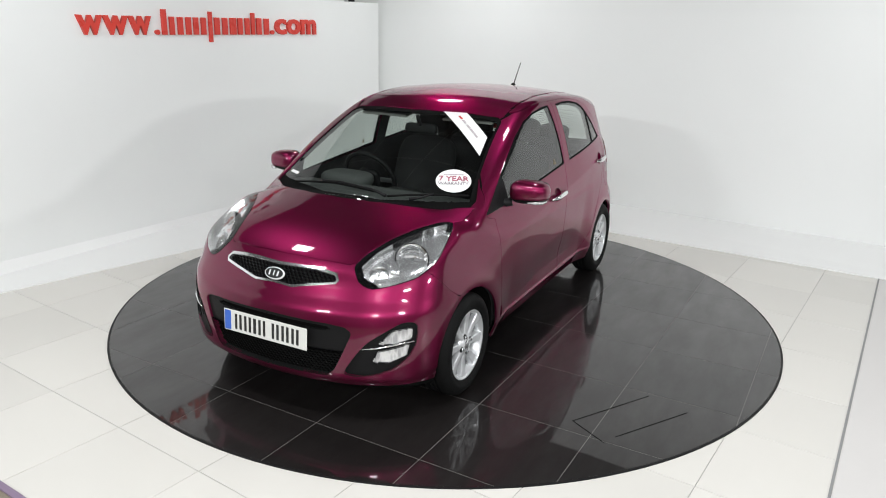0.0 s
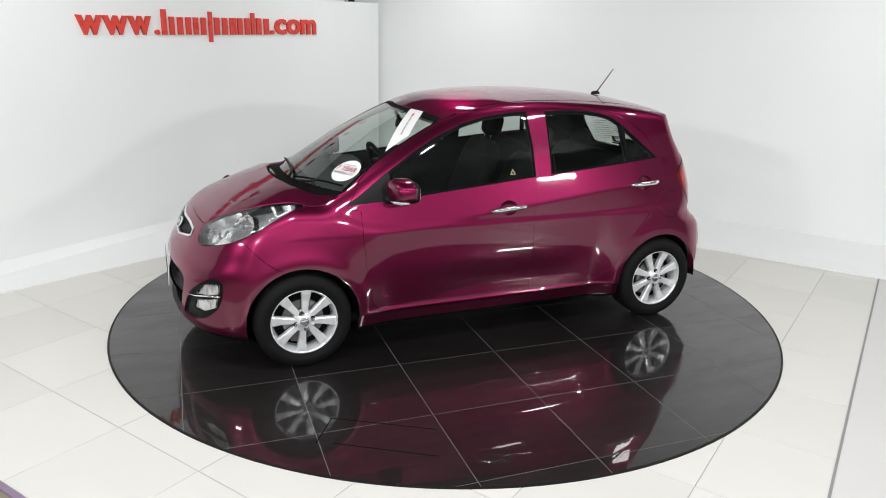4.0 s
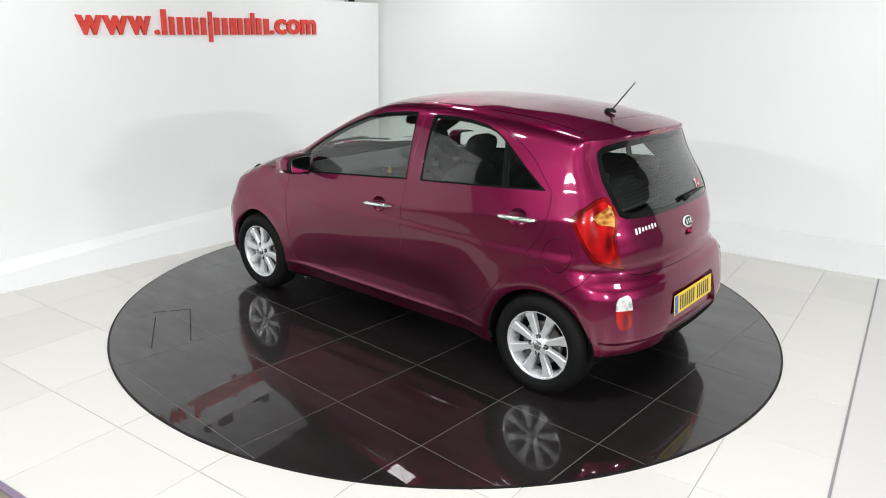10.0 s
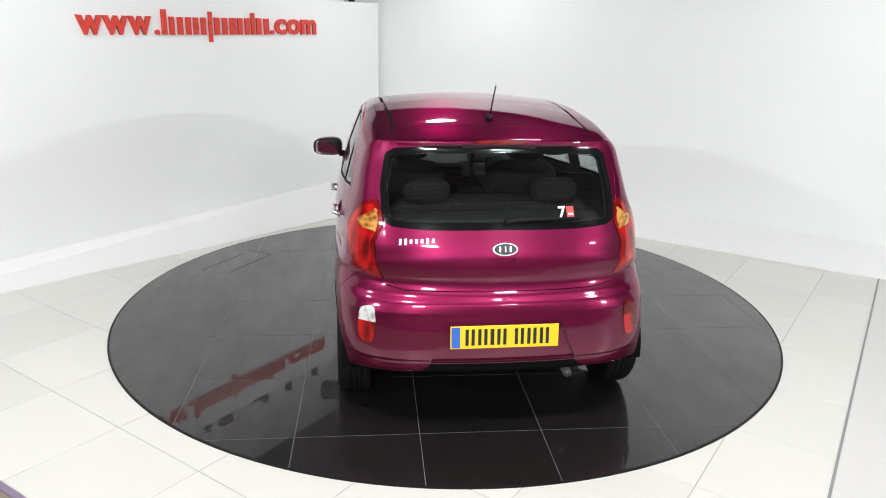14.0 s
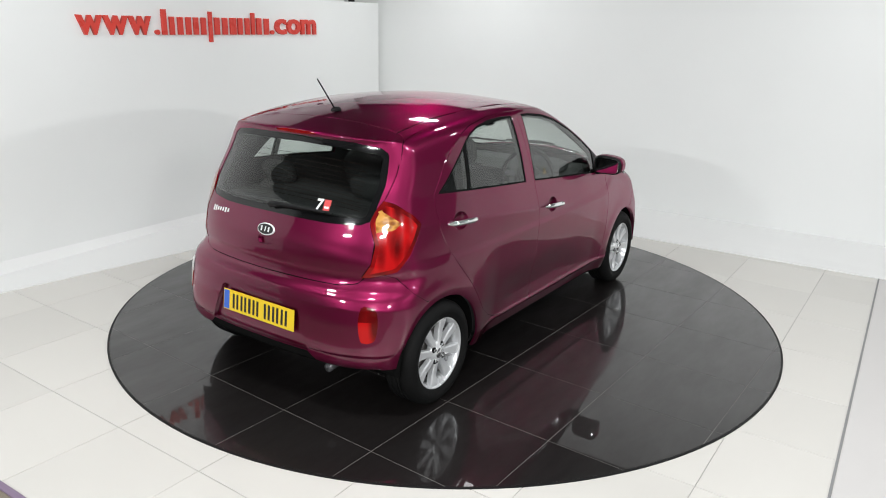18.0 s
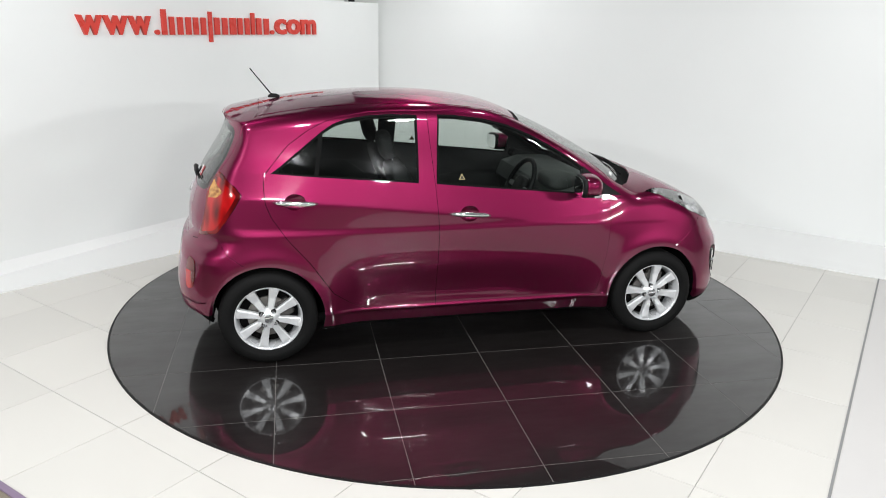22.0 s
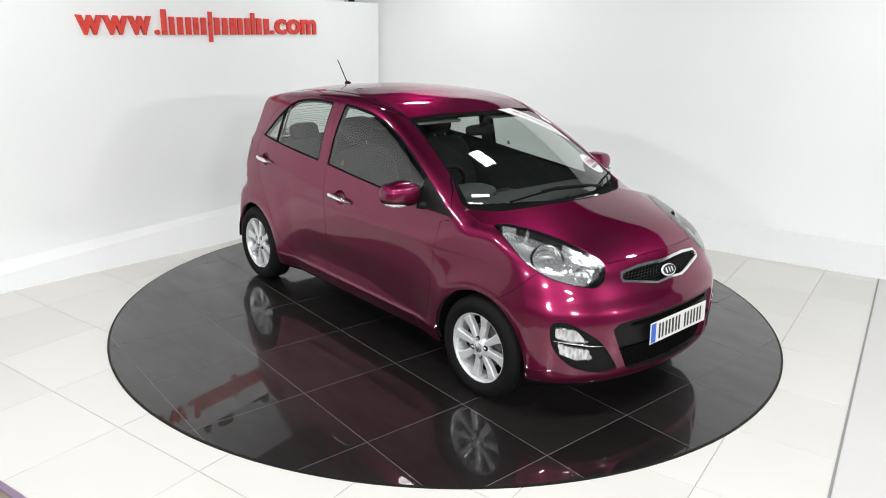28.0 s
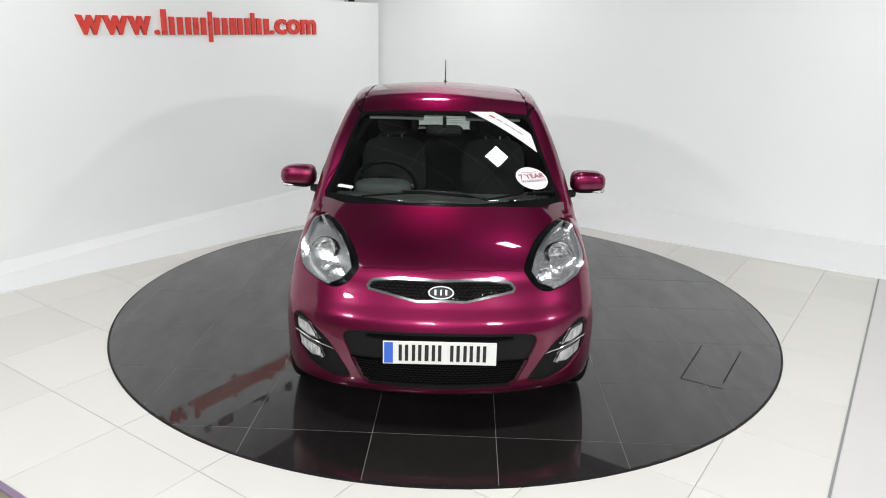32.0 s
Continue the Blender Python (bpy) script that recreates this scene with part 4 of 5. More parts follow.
skin_part("fuel_flap", ["fuel_flap"], M_PAINT, car, False, 1)
skin_part("fuel_ring", ["fuel_ring"], M_SEAM, car, False, 1, offset=-0.006)
skin_part("fuel_blank", ["fuel_flap", "fuel_ring"], M_PAINT, car, False, -1)
hood = skin_part("hood", ["hood"], M_PAINT, car, True)
cowl = skin_part("cowl", ["cowl"], M_COWL, car, True, offset=-0.012, rim=0.02, tag="black plastic scuttle panel")
windshield = skin_part("windshield", ["windshield"], M_GLASS, car, True, offset=-0.004, rim=0.004, tag="clear curved windscreen")
skin_part("windshield_border", ["windshield_rim"], M_COWL, windshield, True, offset=-0.004, tag="black printed glass border")
tailgate = skin_part("tailgate", ["tailgate"], M_PAINT, car, True)
skin_part("rear_window", ["rear_glass"], M_GLASS_DARK, tailgate, True, offset=-0.003, rim=0.004, tag="dark see-through rear window")
skin_part("window_border", ["rear_glass_rim"], M_GLOSSBLK, tailgate, True, offset=-0.003, tag="black printed glass border")
skin_part("grip_recess", ["grip"], M_PAINT, tailgate, True, offset=-0.02, rim=-0.02)
skin_part("spoiler", ["spoiler"], M_PAINT, tailgate, True)
bumper_r = car
for word, first_bit in (("front_bumper", "bumper_front"), ("rear_bumper", "bumper_rear")):
    for k in [first_bit] + [b for b in bumper_bits if b[1] == word[0]]:
        if np.abs(V[T[label == k]][:, :, 1]).min() < 0.01:
            made = skin_part(word, [k], M_PAINT, car, True, rim=0.02)
            bumper_r = made if word[0] == "r" else bumper_r
skin_part("plate_recess", ["plate_recess"], M_PAINT, bumper_r, True, offset=-0.022, rim=-0.022)
# its black also stands in for open shade beneath the rear bumper
skin_part("valance", ["valance"], M_SEAM, car, True, offset=-0.004, tag="black plastic lower skirt that also paints shade under the rear bumper")
skin_part("bumper_groove", ["groove"], M_PAINT, bumper_r, False, 1, offset=-0.012, rim=-0.012)
skin_part("bumper_groove", ["groove"], M_PAINT, bumper_r, False, -1, offset=-0.012, rim=-0.012)
skin_part("panel_gap", ["seam"], M_SEAM, car, True, offset=-0.009, rim=0)
skin_part("interior_lining", ["roof", "side_panel", "front_door", "rear_door", "cup_front", "cup_rear", "tailgate", "fender", "cowl", "seam", "spoiler", "roof_moulding",
                              "front_window_seal", "rear_window_seal", "bumper_rear", "plate_recess", "tail_red", "tail_amber", "tail_core", "hood", "sail", "fuel_flap", "fuel_ring", "rear_glass_rim"],
          M_LINING, car, True, offset=-0.032, rim=0, flip=True, tag="dark grey cabin lining")
# ---------------------------------------------------------------- lamps, grille and trim on the skin


def skin_at(y, z):
    """The skin's x at each (y, z), seen from ahead."""
    lo, hi = np.full(len(y), 0.9), np.full(len(y), 2.2)
    for _ in range(30):
        mid = (lo + hi) / 2
        inside = body(np.stack([mid, y, z], -1)) < 0
        lo, hi = np.where(inside, mid, lo), np.where(inside, hi, mid)
    return lo


def skin_frame(p, out=0.0):
    """A pose on the skin near p: z outwards, x across, y up the slope."""
    q = on_skin(np.array([p], float))
    n = Vector(body_normal(q)[0])
    side = Vector((0, 0, 1)).cross(n).normalized()
    up = n.cross(side)
    m = Matrix((side, up, n)).transposed().to_4x4()
    return Matrix.Translation(Vector(q[0]) + n * out) @ m


M_WIRE = material("heating_wire", (0.020, 0.008, 0.006), 0.7, spec=0.05)


def skin_path(pts, out):
    q = on_skin(np.array(pts, float))
    return (q + body_normal(q) * out).tolist()


for s in (1, -1):
    lamp = skin_part("headlamp", ["head", "head_tray"], M_LENS, car, False, s, offset=-0.001, rim=0, tag="clear headlamp with chrome bowls")
    skin_part("bezel", ["head"], M_GLOSSBLK, lamp, False, s, offset=-0.048, rim=-0.046, tag="black lamp bezel")
    skin_part("tray", ["head_tray"], M_TRAY, lamp, False, s, offset=-0.040, rim=-0.038, tag="chrome reflector tray")
    for (bx, by, bz), r in (((1.482, 0.600, 0.815), 0.074), ((1.636, 0.508, 0.752), 0.044)):
        fr = skin_frame((bx, by * s, bz))
        aim = look((0, 0, 0), (-0.70, -0.42 * s, -0.50))
        m = Matrix.Translation(fr.translation + fr.to_3x3() @ Vector((0, 0, -0.036 if r > 0.06 else -0.028))) @ aim
        flutes = [(r * 0.22, -r * 0.72)] + [(r * math.sin(a), -r * 0.75 * math.cos(a) + 0.0035 * (k % 2)) for k, a in enumerate(np.linspace(0.5, 1.57, 9))] + [(r * 1.06, 0.004), (r * 1.06, -0.006), (r * 0.88, -r * 0.33)]
        bowl = part("bowl", bm_lathe(flutes, 26), M_BOWL, lamp, "fluted chrome bowl")
        bowl.matrix_basis = m
        shroud = r > 0.06 and part("bowl_ring", bm_lathe([(r * 1.05, -0.03), (r * 1.05, 0.003), (r * 1.13, 0.0), (r * 1.15, -0.03)], 32), M_GLOSSBLK, lamp, "black ring round the bowl", True)
        if shroud:
            shroud.matrix_basis = m
        bulb = part("bulb", bm_lathe([(0, 0.0), (r * 0.16, -r * 0.08), (r * 0.2, -r * 0.3), (r * 0.2, -r * 0.75), (0, -r * 0.75)], 14), M_BEZEL if r > 0.06 else M_CLEAR, lamp, "", True)
        bulb.matrix_basis = m
    fr = skin_frame((1.572, 0.560 * s, 0.772), -0.034)
    part("lamp_bridge", bm_box(-0.022, 0.022, -0.026, 0.026, -0.012, 0.010, 0.004, 2), M_TRAY, lamp, "bright bridge between the bowls", True).matrix_basis = fr
    tail = skin_part("tail_lamp", ["tail_red"], M_RED_LENS, car, False, s, offset=0.003, rim=0.02, tag="red and amber tail lamp")
    skin_part("amber_lens", ["tail_amber"], M_AMBER, tail, False, s, offset=0.002, rim=0.01, tag="amber indicator lens")
    skin_part("lens_core", ["tail_core"], M_RED_CORE, tail, False, s, offset=0.0025, rim=0.01, tag="bright red inner lens")
    pod = skin_part("fog_surround", ["fog_pod"], M_BLACKPL, car, False, s, offset=-0.014, rim=-0.016, tag="black plastic fog lamp surround")
    skin_part("running_lamp", ["fog_lamp_upper"], M_CLEAR, pod, False, s, offset=-0.005, rim=0.012, tag="clear daytime lamp")
    skin_part("fog_lamp", ["fog_lamp_lower"], M_CLEAR, pod, False, s, offset=-0.005, rim=0.012, tag="clear fog lamp")
    part("chrome_blade", bm_tube(skin_path([(1.628, 0.700 * s, 0.452), (1.69, 0.64 * s, 0.443), (1.745, 0.57 * s, 0.428), (1.785, 0.50 * s, 0.418)], 0.002), [0.004, 0.006, 0.005, 0.001], 8), M_CHROME, pod, "chrome blade", True)
    fog = skin_part("rear_fog_lamp", ["reflector"], M_RED_CORE, car, False, s, offset=0.004, rim=0.015, tag="bright red lower rear lamp")
    skin_part("upper_lens", ["reflector_top"], M_CRYSTAL if s > 0 else M_RED_LENS, fog, False, s, offset=0.004, rim=0.015, tag="clear reversing lens" if s > 0 else "dark red reflector lens")

grille_frame = skin_part("grille_frame", ["grille_frame"], M_CHROME, car, True, offset=0.004, rim=0.014, tag="chrome grille surround")
skin_part("grille_back", ["grille"], M_BLACKPL, grille_frame, True, offset=-0.028, rim=-0.028)
intake = skin_part("lower_intake", ["intake_panel"], M_BLACKPL, car, True, offset=-0.012, rim=0.02, tag="black plastic lower intake panel")
skin_part("intake_slot", ["intake_slot"], M_SEAM, intake, True, offset=-0.035, rim=-0.024, tag="dark upper intake slot")
skin_part("intake_back", ["intake"], M_BLACKPL, intake, True, offset=-0.034, rim=-0.034)


def honeycomb(line, depth, pitch, bar, zmax, parent, mat):
    """A sheet of six-sided cells behind an opening."""
    ends = []
    for r in range(int(0.6 / (pitch * 0.75)) + 1):
        zc = 0.24 + r * pitch * 0.75
        for k in range(-int(0.5 / (pitch * 1.45)), int(0.5 / (pitch * 1.45)) + 1):
            yc = (k + 0.5 * (r % 2)) * pitch * 1.45
            pts = [(yc + pitch * 0.725 * sx, zc + pitch * 0.5 * sz) for sx, sz in ((0, 1), (1, 0.5), (1, -0.5), (0, -1))]
            ends += [pts[i] + pts[i + 1] for i in range(3)]
    e = np.array(ends)
    ok = np.ones(len(e), bool)
    for i in (0, 2):
        p = np.stack([np.full(len(e), 1.8), np.abs(e[:, i]), e[:, i + 1]], -1)
        ok &= (line(p) < -0.004) & (e[:, i + 1] < zmax)
    e = e[ok]
    x0, x1 = skin_at(np.abs(e[:, 0]), e[:, 1]) - depth, skin_at(np.abs(e[:, 2]), e[:, 3]) - depth
    vs, fs = [], []
    for (ya, za, yb, zb), xa, xb in zip(e.tolist(), x0.tolist(), x1.tolist()):
        ln = math.hypot(yb - ya, zb - za)
        ny, nz = -(zb - za) / ln * bar, (yb - ya) / ln * bar
        base = len(vs)
        for x, y, z in ((xa, ya, za), (xb, yb, zb)):
            vs += [(x, y + ny, z + nz), (x, y - ny, z - nz), (x - 0.012, y - ny, z - nz), (x - 0.012, y + ny, z + nz)]
        for i in range(4):
            j = (i + 1) % 4
            fs.append((base + i, base + j, base + 4 + j, base + 4 + i))
    me = bpy.data.meshes.new("honeycomb")
    me.from_pydata(vs, [], fs)
    me.materials.append(mat)
    ob = new("honeycomb", me)
    ob.parent = parent
    return tagged(ob, "black honeycomb mesh", kind="stuff")


honeycomb(LINES["grille"], 0.010, 0.0165, 0.0016, 9, grille_frame, M_GLOSSBLK)
honeycomb(LINES["intake"], 0.026, 0.017, 0.0016, 0.385, intake, M_SEAM)


def oval(rx, ry, h, n=40):
    return bm_prism([(rx * math.cos(2 * math.pi * i / n), ry * math.sin(2 * math.pi * i / n)) for i in range(n)], 0, h, bevel=min(0.003, h * 0.6))


def badge(p, parent):
    m = skin_frame(p, 0.001)
    b = part("badge", oval(0.060, 0.031, 0.008), M_BADGE, parent, "oval chrome badge", False)
    b.matrix_basis = m
    f = part("badge_field", oval(0.053, 0.0255, 0.0015), M_INK, b)
    f.matrix_basis = pose(0, 0, 0.008)
    for dx, w in ((-0.026, 0.009), (0.0, 0.006), (0.024, 0.009)):
        part("badge_bar", bm_box(dx - w / 2, dx + w / 2, -0.013, 0.013, 0.0095, 0.0112), M_BADGE, b)


badge((1.785, 0.0, 0.710), grille_frame)
badge((-1.612, 0.0, 0.888), tailgate)
for i, h in enumerate((0.03, 0.03, 0.02, 0.02, 0.02, 0.027, 0.02)):
    c = part("script_bar", bm_box(-0.0065, 0.0065, -h / 2, h / 2, 0, 0.003, 0.001), M_BADGE, tailgate, "small chrome script shape")
    c.matrix_basis = skin_frame((-1.56, 0.487 - 0.0262 * i, 0.918), 0.0005)

grip = part("brake_lamp", oval(0.145, 0.011, 0.004), M_RED_LENS, tailgate, "red high brake lamp")
grip.matrix_basis = skin_frame((-1.41, 0.0, 1.362), 0.0005)


def number_plate(mat, word, m):
    p = part("number_plate", bm_box(-0.26, 0.26, -0.0555, 0.0555, 0, 0.004, 0.0015), mat, car, word)
    p.matrix_basis = m
    part("blue_band", bm_box(-0.254, -0.214, -0.050, 0.050, 0.004, 0.0052), M_BLUE, p)
    x = -0.190
    for i in range(7):
        w = 0.018 if i == 2 else 0.048
        for a, b in ((0.0, 1.0),) if i == 2 else ((0.04, 0.36), (0.64, 0.96)):
            part("character_bar", bm_box(x + w * a, x + w * b, -0.0395, 0.0395, 0.004, 0.0052, 0.0005), M_INK, p)
        x += w + (0.036 if i == 3 else 0.0125)
    return p


def upright(p, n):
    n = Vector(n).normalized()
    side = Vector((0, 0, 1)).cross(n).normalized()
    return Matrix.Translation(p) @ Matrix((side, n.cross(side), n)).transposed().to_4x4()


number_plate(M_PLATE_W, "white number plate with black bars", upright((1.873, 0, 0.448), (1, 0, 0.05)))
number_plate(M_PLATE_Y, "yellow number plate with black bars", upright((-1.702, 0, 0.489), (-1, 0, 0.10)))

# door handles, mirrors
for s in (1, -1):
    for x0, x1, z0, z1 in ((0.080, -0.162, 0.836, 0.855), (-0.904, -1.140, 0.937, 0.950)):
        pts = []
        for t in np.linspace(0, 1, 9):
            b = math.sin(math.pi * t)
            q = skin_path([(x0 + (x1 - x0) * t, 0.79 * s, z0 + (z1 - z0) * t)], 0.006 + 0.026 * min(1, b * 1.8))[0]
            pts.append(q)
        bm = bm_tube(pts, [0.007, 0.0125, 0.0145, 0.0145, 0.0145, 0.0145, 0.014, 0.0125, 0.007], 12)
        part("door_handle", bm, M_CHROME, car, "chrome bar door handle", True)


def shell_mesh(power, half, n=28, cut_below=None, cut_above=None):
    """A rounded block with a soft box shape."""
    bm = bmesh.new()
    g = []
    for i in range(n + 1):
        la = -math.pi / 2 + math.pi * i / n
        row = []
        for j in range(2 * n):
            lo = math.pi * j / n
            f = lambda v: math.copysign(abs(v) ** power, v)
            p = (half[0] * f(math.cos(la)) * f(math.cos(lo)), half[1] * f(math.cos(la)) * f(math.sin(lo)), half[2] * f(math.sin(la)))
            row.append(bm.verts.new(p))
        g.append(row)
    for i in range(n):
        for j in range(2 * n):
            k = (j + 1) % (2 * n)
            bm.faces.new((g[i][j], g[i][k], g[i + 1][k], g[i + 1][j]))
    bmesh.ops.remove_doubles(bm, verts=bm.verts, dist=1e-5)
    if cut_below is not None:
        r = bmesh.ops.bisect_plane(bm, geom=bm.verts[:] + bm.edges[:] + bm.faces[:], plane_co=(0, 0, cut_below), plane_no=(0, 0, 1), clear_inner=True)
        bmesh.ops.edgeloop_fill(bm, edges=[e for e in r["geom_cut"] if isinstance(e, bmesh.types.BMEdge)])
    if cut_above is not None:
        r = bmesh.ops.bisect_plane(bm, geom=bm.verts[:] + bm.edges[:] + bm.faces[:], plane_co=(0, 0, cut_above), plane_no=(0, 0, 1), clear_outer=True)
        bmesh.ops.edgeloop_fill(bm, edges=[e for e in r["geom_cut"] if isinstance(e, bmesh.types.BMEdge)])
    return bm


def swept(bm, s):
    """Leans the outer end of a mirror back and thins it."""
    for v in bm.verts:
        t = (v.co.y * s + 0.1) / 0.2
        v.co.x -= 0.025 * t
        v.co.z *= 1.0 - 0.16 * max(0, t)
        if v.co.x < -0.045:
            v.co.x = -0.045 - (v.co.x + 0.045) * 0.1 - 0.025 * (t - 0.5)
    return bm


def swept_back(bm, s, x0):
    """The same lean for what closes a mirror's back."""
    for v in bm.verts:
        t = (v.co.y * s + 0.1) / 0.2
        v.co.x += x0 - 0.025 * (t - 0.5)
        v.co.z *= 1.0 - 0.16 * max(0, t)
    return bm


M_MIRROR = material("mirror_silver", (0.9, 0.9, 0.9), 0.0, metal=1.0, vary=0, rough_vary=0)
for s in (1, -1):
    mir = part("door_mirror", swept(shell_mesh(0.68, (0.080, 0.106, 0.070), cut_below=-0.038), s), M_PAINT, car, "magenta door mirror on a black foot", True)
    mir.matrix_basis = pose(0.655, 0.862 * s, 1.008)
    part("mirror_foot", swept(shell_mesh(0.68, (0.078, 0.103, 0.070), cut_above=-0.0385), s), M_BLACKPL, mir, "black plastic underside", True)
    part("mirror_arm", bm_tube([(0.03, -0.085 * s, -0.062), (0.045, -0.12 * s, -0.066), (0.06, -0.165 * s, -0.068)], [0.022, 0.024, 0.03], 12), M_BLACKPL, mir, "black plastic arm", True)
    part("indicator", bm_tube([(0.068, 0.02 * s, -0.046), (0.055, 0.06 * s, -0.046), (0.030, 0.088 * s, -0.046), (-0.01, 0.100 * s, -0.044)], [0.004, 0.009, 0.009, 0.005], 8), M_CLEAR, mir, "clear side indicator", True)
    rim = part("mirror_rim", swept_back(shell_mesh(0.55, (0.022, 0.100, 0.067), 16), s, -0.046), M_BLACKPL, mir, "black plastic mirror rim", True)
    part("mirror_glass", swept_back(shell_mesh(0.4, (0.003, 0.086, 0.056), 16), s, -0.0675), M_MIRROR, rim, "mirror glass", True)

# wipers, aerial
for pts, word in ((((1.150, 0.235, 1.0), (1.105, 0.13, 1.0), (1.085, -0.10, 1.01), (1.075, -0.22, 1.0)), "a"), (((1.115, 0.36, 0.98), (1.065, 0.41, 0.99), (1.01, 0.455, 1.0)), "b")):
    arm = part("wiper_arm", bm_tube(skin_path(pts, 0.022), [0.010] + [0.006] * (len(pts) - 1), 8), M_BLACKPL, car, "black wiper arm", True)
    blade = ((1.108, 0.17, 1.0), (1.10, 0.02, 1.0), (1.088, -0.13, 1.01), (1.078, -0.29, 1.0), (1.058, -0.44, 0.98)) if word == "a" else ((1.122, 0.23, 0.99), (1.055, 0.356, 1.0), (0.99, 0.486, 1.0), (0.92, 0.62, 1.0))
    part("wiper_blade", bm_tube(skin_path(blade, 0.011), 0.006, 6), M_SEAL, arm, "black rubber wiper blade")
rear_arm = part("rear_wiper", bm_tube(skin_path([(-1.57, 0.0, 1.005), (-1.565, -0.06, 1.012), (-1.555, -0.18, 1.014), (-1.535, -0.34, 1.012)], 0.018), [0.016, 0.012, 0.009, 0.005], 8), M_BLACKPL, tailgate, "black rear wiper", True)
part("rear_blade", bm_tube(skin_path([(-1.565, -0.05, 1.006), (-1.535, -0.37, 1.008)], 0.006), 0.005, 6), M_SEAL, rear_arm)
aerial = part("aerial", bm_tube([(-1.115, 0, 1.452), (-1.235, 0, 1.605)], [0.0042, 0.0032], 8), M_BLACKPL, car, "short black roof aerial", True)
ab = part("aerial_base", shell_mesh(0.9, (0.036, 0.015, 0.018), 12, cut_below=-0.006), M_BLACKPL, aerial, "", True)
ab.matrix_basis = pose(-1.100, 0, 1.437)

# ---------------------------------------------------------------- wheels


def make_wheel():
    """Outer face towards +z, hub face at z = 0."""
    wheel = new("wheel", smooth(mesh_of(bm_lathe([(0.190, -0.014), (0.192, -0.004), (0.189, 0.004), (0.183, 0.003), (0.179, -0.010), (0.172, -0.022), (0.166, -0.060), (0.164, -0.13), (0.186, -0.135), (0.190, -0.06), (0.190, -0.014)], 64), "wheel", M_SILVER)))
    tagged(wheel, "silver eight-spoke alloy wheel with a black tyre")
    part("tyre", bm_lathe([(0.186, -0.012), (0.190, 0.006), (0.198, 0.012), (0.215, 0.014), (0.2165, 0.0152), (0.235, 0.014), (0.255, 0.008), (0.268, -0.004), (0.2755, -0.020), (0.277, -0.036), (0.277, -0.052), (0.271, -0.053), (0.271, -0.058), (0.277, -0.059),
                           (0.277, -0.075), (0.271, -0.076), (0.271, -0.082), (0.277, -0.083), (0.277, -0.105), (0.271, -0.106), (0.271, -0.111), (0.277, -0.112), (0.276, -0.135), (0.262, -0.150), (0.19, -0.150), (0.186, -0.14)], 72), M_TYRE, wheel, "black rubber tyre", True)
    for i in range(8):
        bm = bmesh.new()
        rows = []
        for r, w, z in ((0.028, 0.014, -0.006), (0.060, 0.017, -0.010), (0.120, 0.021, -0.012), (0.165, 0.027, -0.006), (0.181, 0.031, -0.008)):
            rows.append([bm.verts.new(p) for p in ((r, -w, z - 0.030), (r, -w, z - 0.005), (r, -w + 0.006, z), (r, w - 0.006, z), (r, w, z - 0.005), (r, w, z - 0.030))])
        for a, b in zip(rows, rows[1:]):
            for k in range(6):
                bm.faces.new((a[k], a[(k + 1) % 6], b[(k + 1) % 6], b[k]))
        bm.faces.new(rows[0])
        bm.faces.new(rows[-1][::-1])
        bmesh.ops.recalc_face_normals(bm, faces=bm.faces)
        sp = part("spoke", bm, M_SILVER, wheel)
        sp.matrix_basis = pose(0, 0, 0, 0, 0, 45 * i + 8)
    part("hub", bm_lathe([(0, -0.002), (0.028, -0.002), (0.031, -0.004), (0.062, -0.012), (0.064, -0.045), (0, -0.045)], 40), M_SILVER, wheel, "", True)
    part("hub_cap", bm_lathe([(0, 0.003), (0.024, 0.002), (0.0275, -0.002), (0.0275, -0.004)], 32), M_CHROME, wheel, "round silver hub cap", True)
    for i in range(4):
        nut = part("wheel_nut", bm_lathe([(0, 0.0), (0.006, 0.0), (0.0095, -0.004), (0.0095, -0.012), (0.013, -0.012), (0.013, -0.016)], 12), M_CHROME, wheel, "steel wheel nut")
        a = radians(90 * i + 30)
        # a black disc paints the shade of the recess round each nut
        well = part("nut_shade", bm_lathe([(0, 0.0), (0.015, 0.0), (0.0165, -0.006)], 16), M_GLOSSBLK, wheel, "black disc that paints the shade round a wheel nut")
        well.matrix_basis = pose(0.047 * math.cos(a), 0.047 * math.sin(a), -0.0065)
        nut.matrix_basis = pose(0.047 * math.cos(a), 0.047 * math.sin(a), 0.004)
    part("brake_disc", bm_lathe([(0.05, -0.052), (0.118, -0.052), (0.118, -0.066), (0.05, -0.066)], 40), material("brake_steel", (0.22, 0.21, 0.20), 0.4, metal=0.9), wheel, "grey steel brake disc")
    part("brake_back", bm_lathe([(0, -0.085), (0.165, -0.085), (0.165, -0.12), (0, -0.12)], 40), M_SEAM, wheel)
    cal = part("caliper", bm_box(0.07, 0.14, -0.05, 0.05, -0.085, -0.045, 0.008), material("cast_iron", (0.10, 0.095, 0.09), 0.6, metal=0.5), wheel, "dark iron caliper")
    return wheel


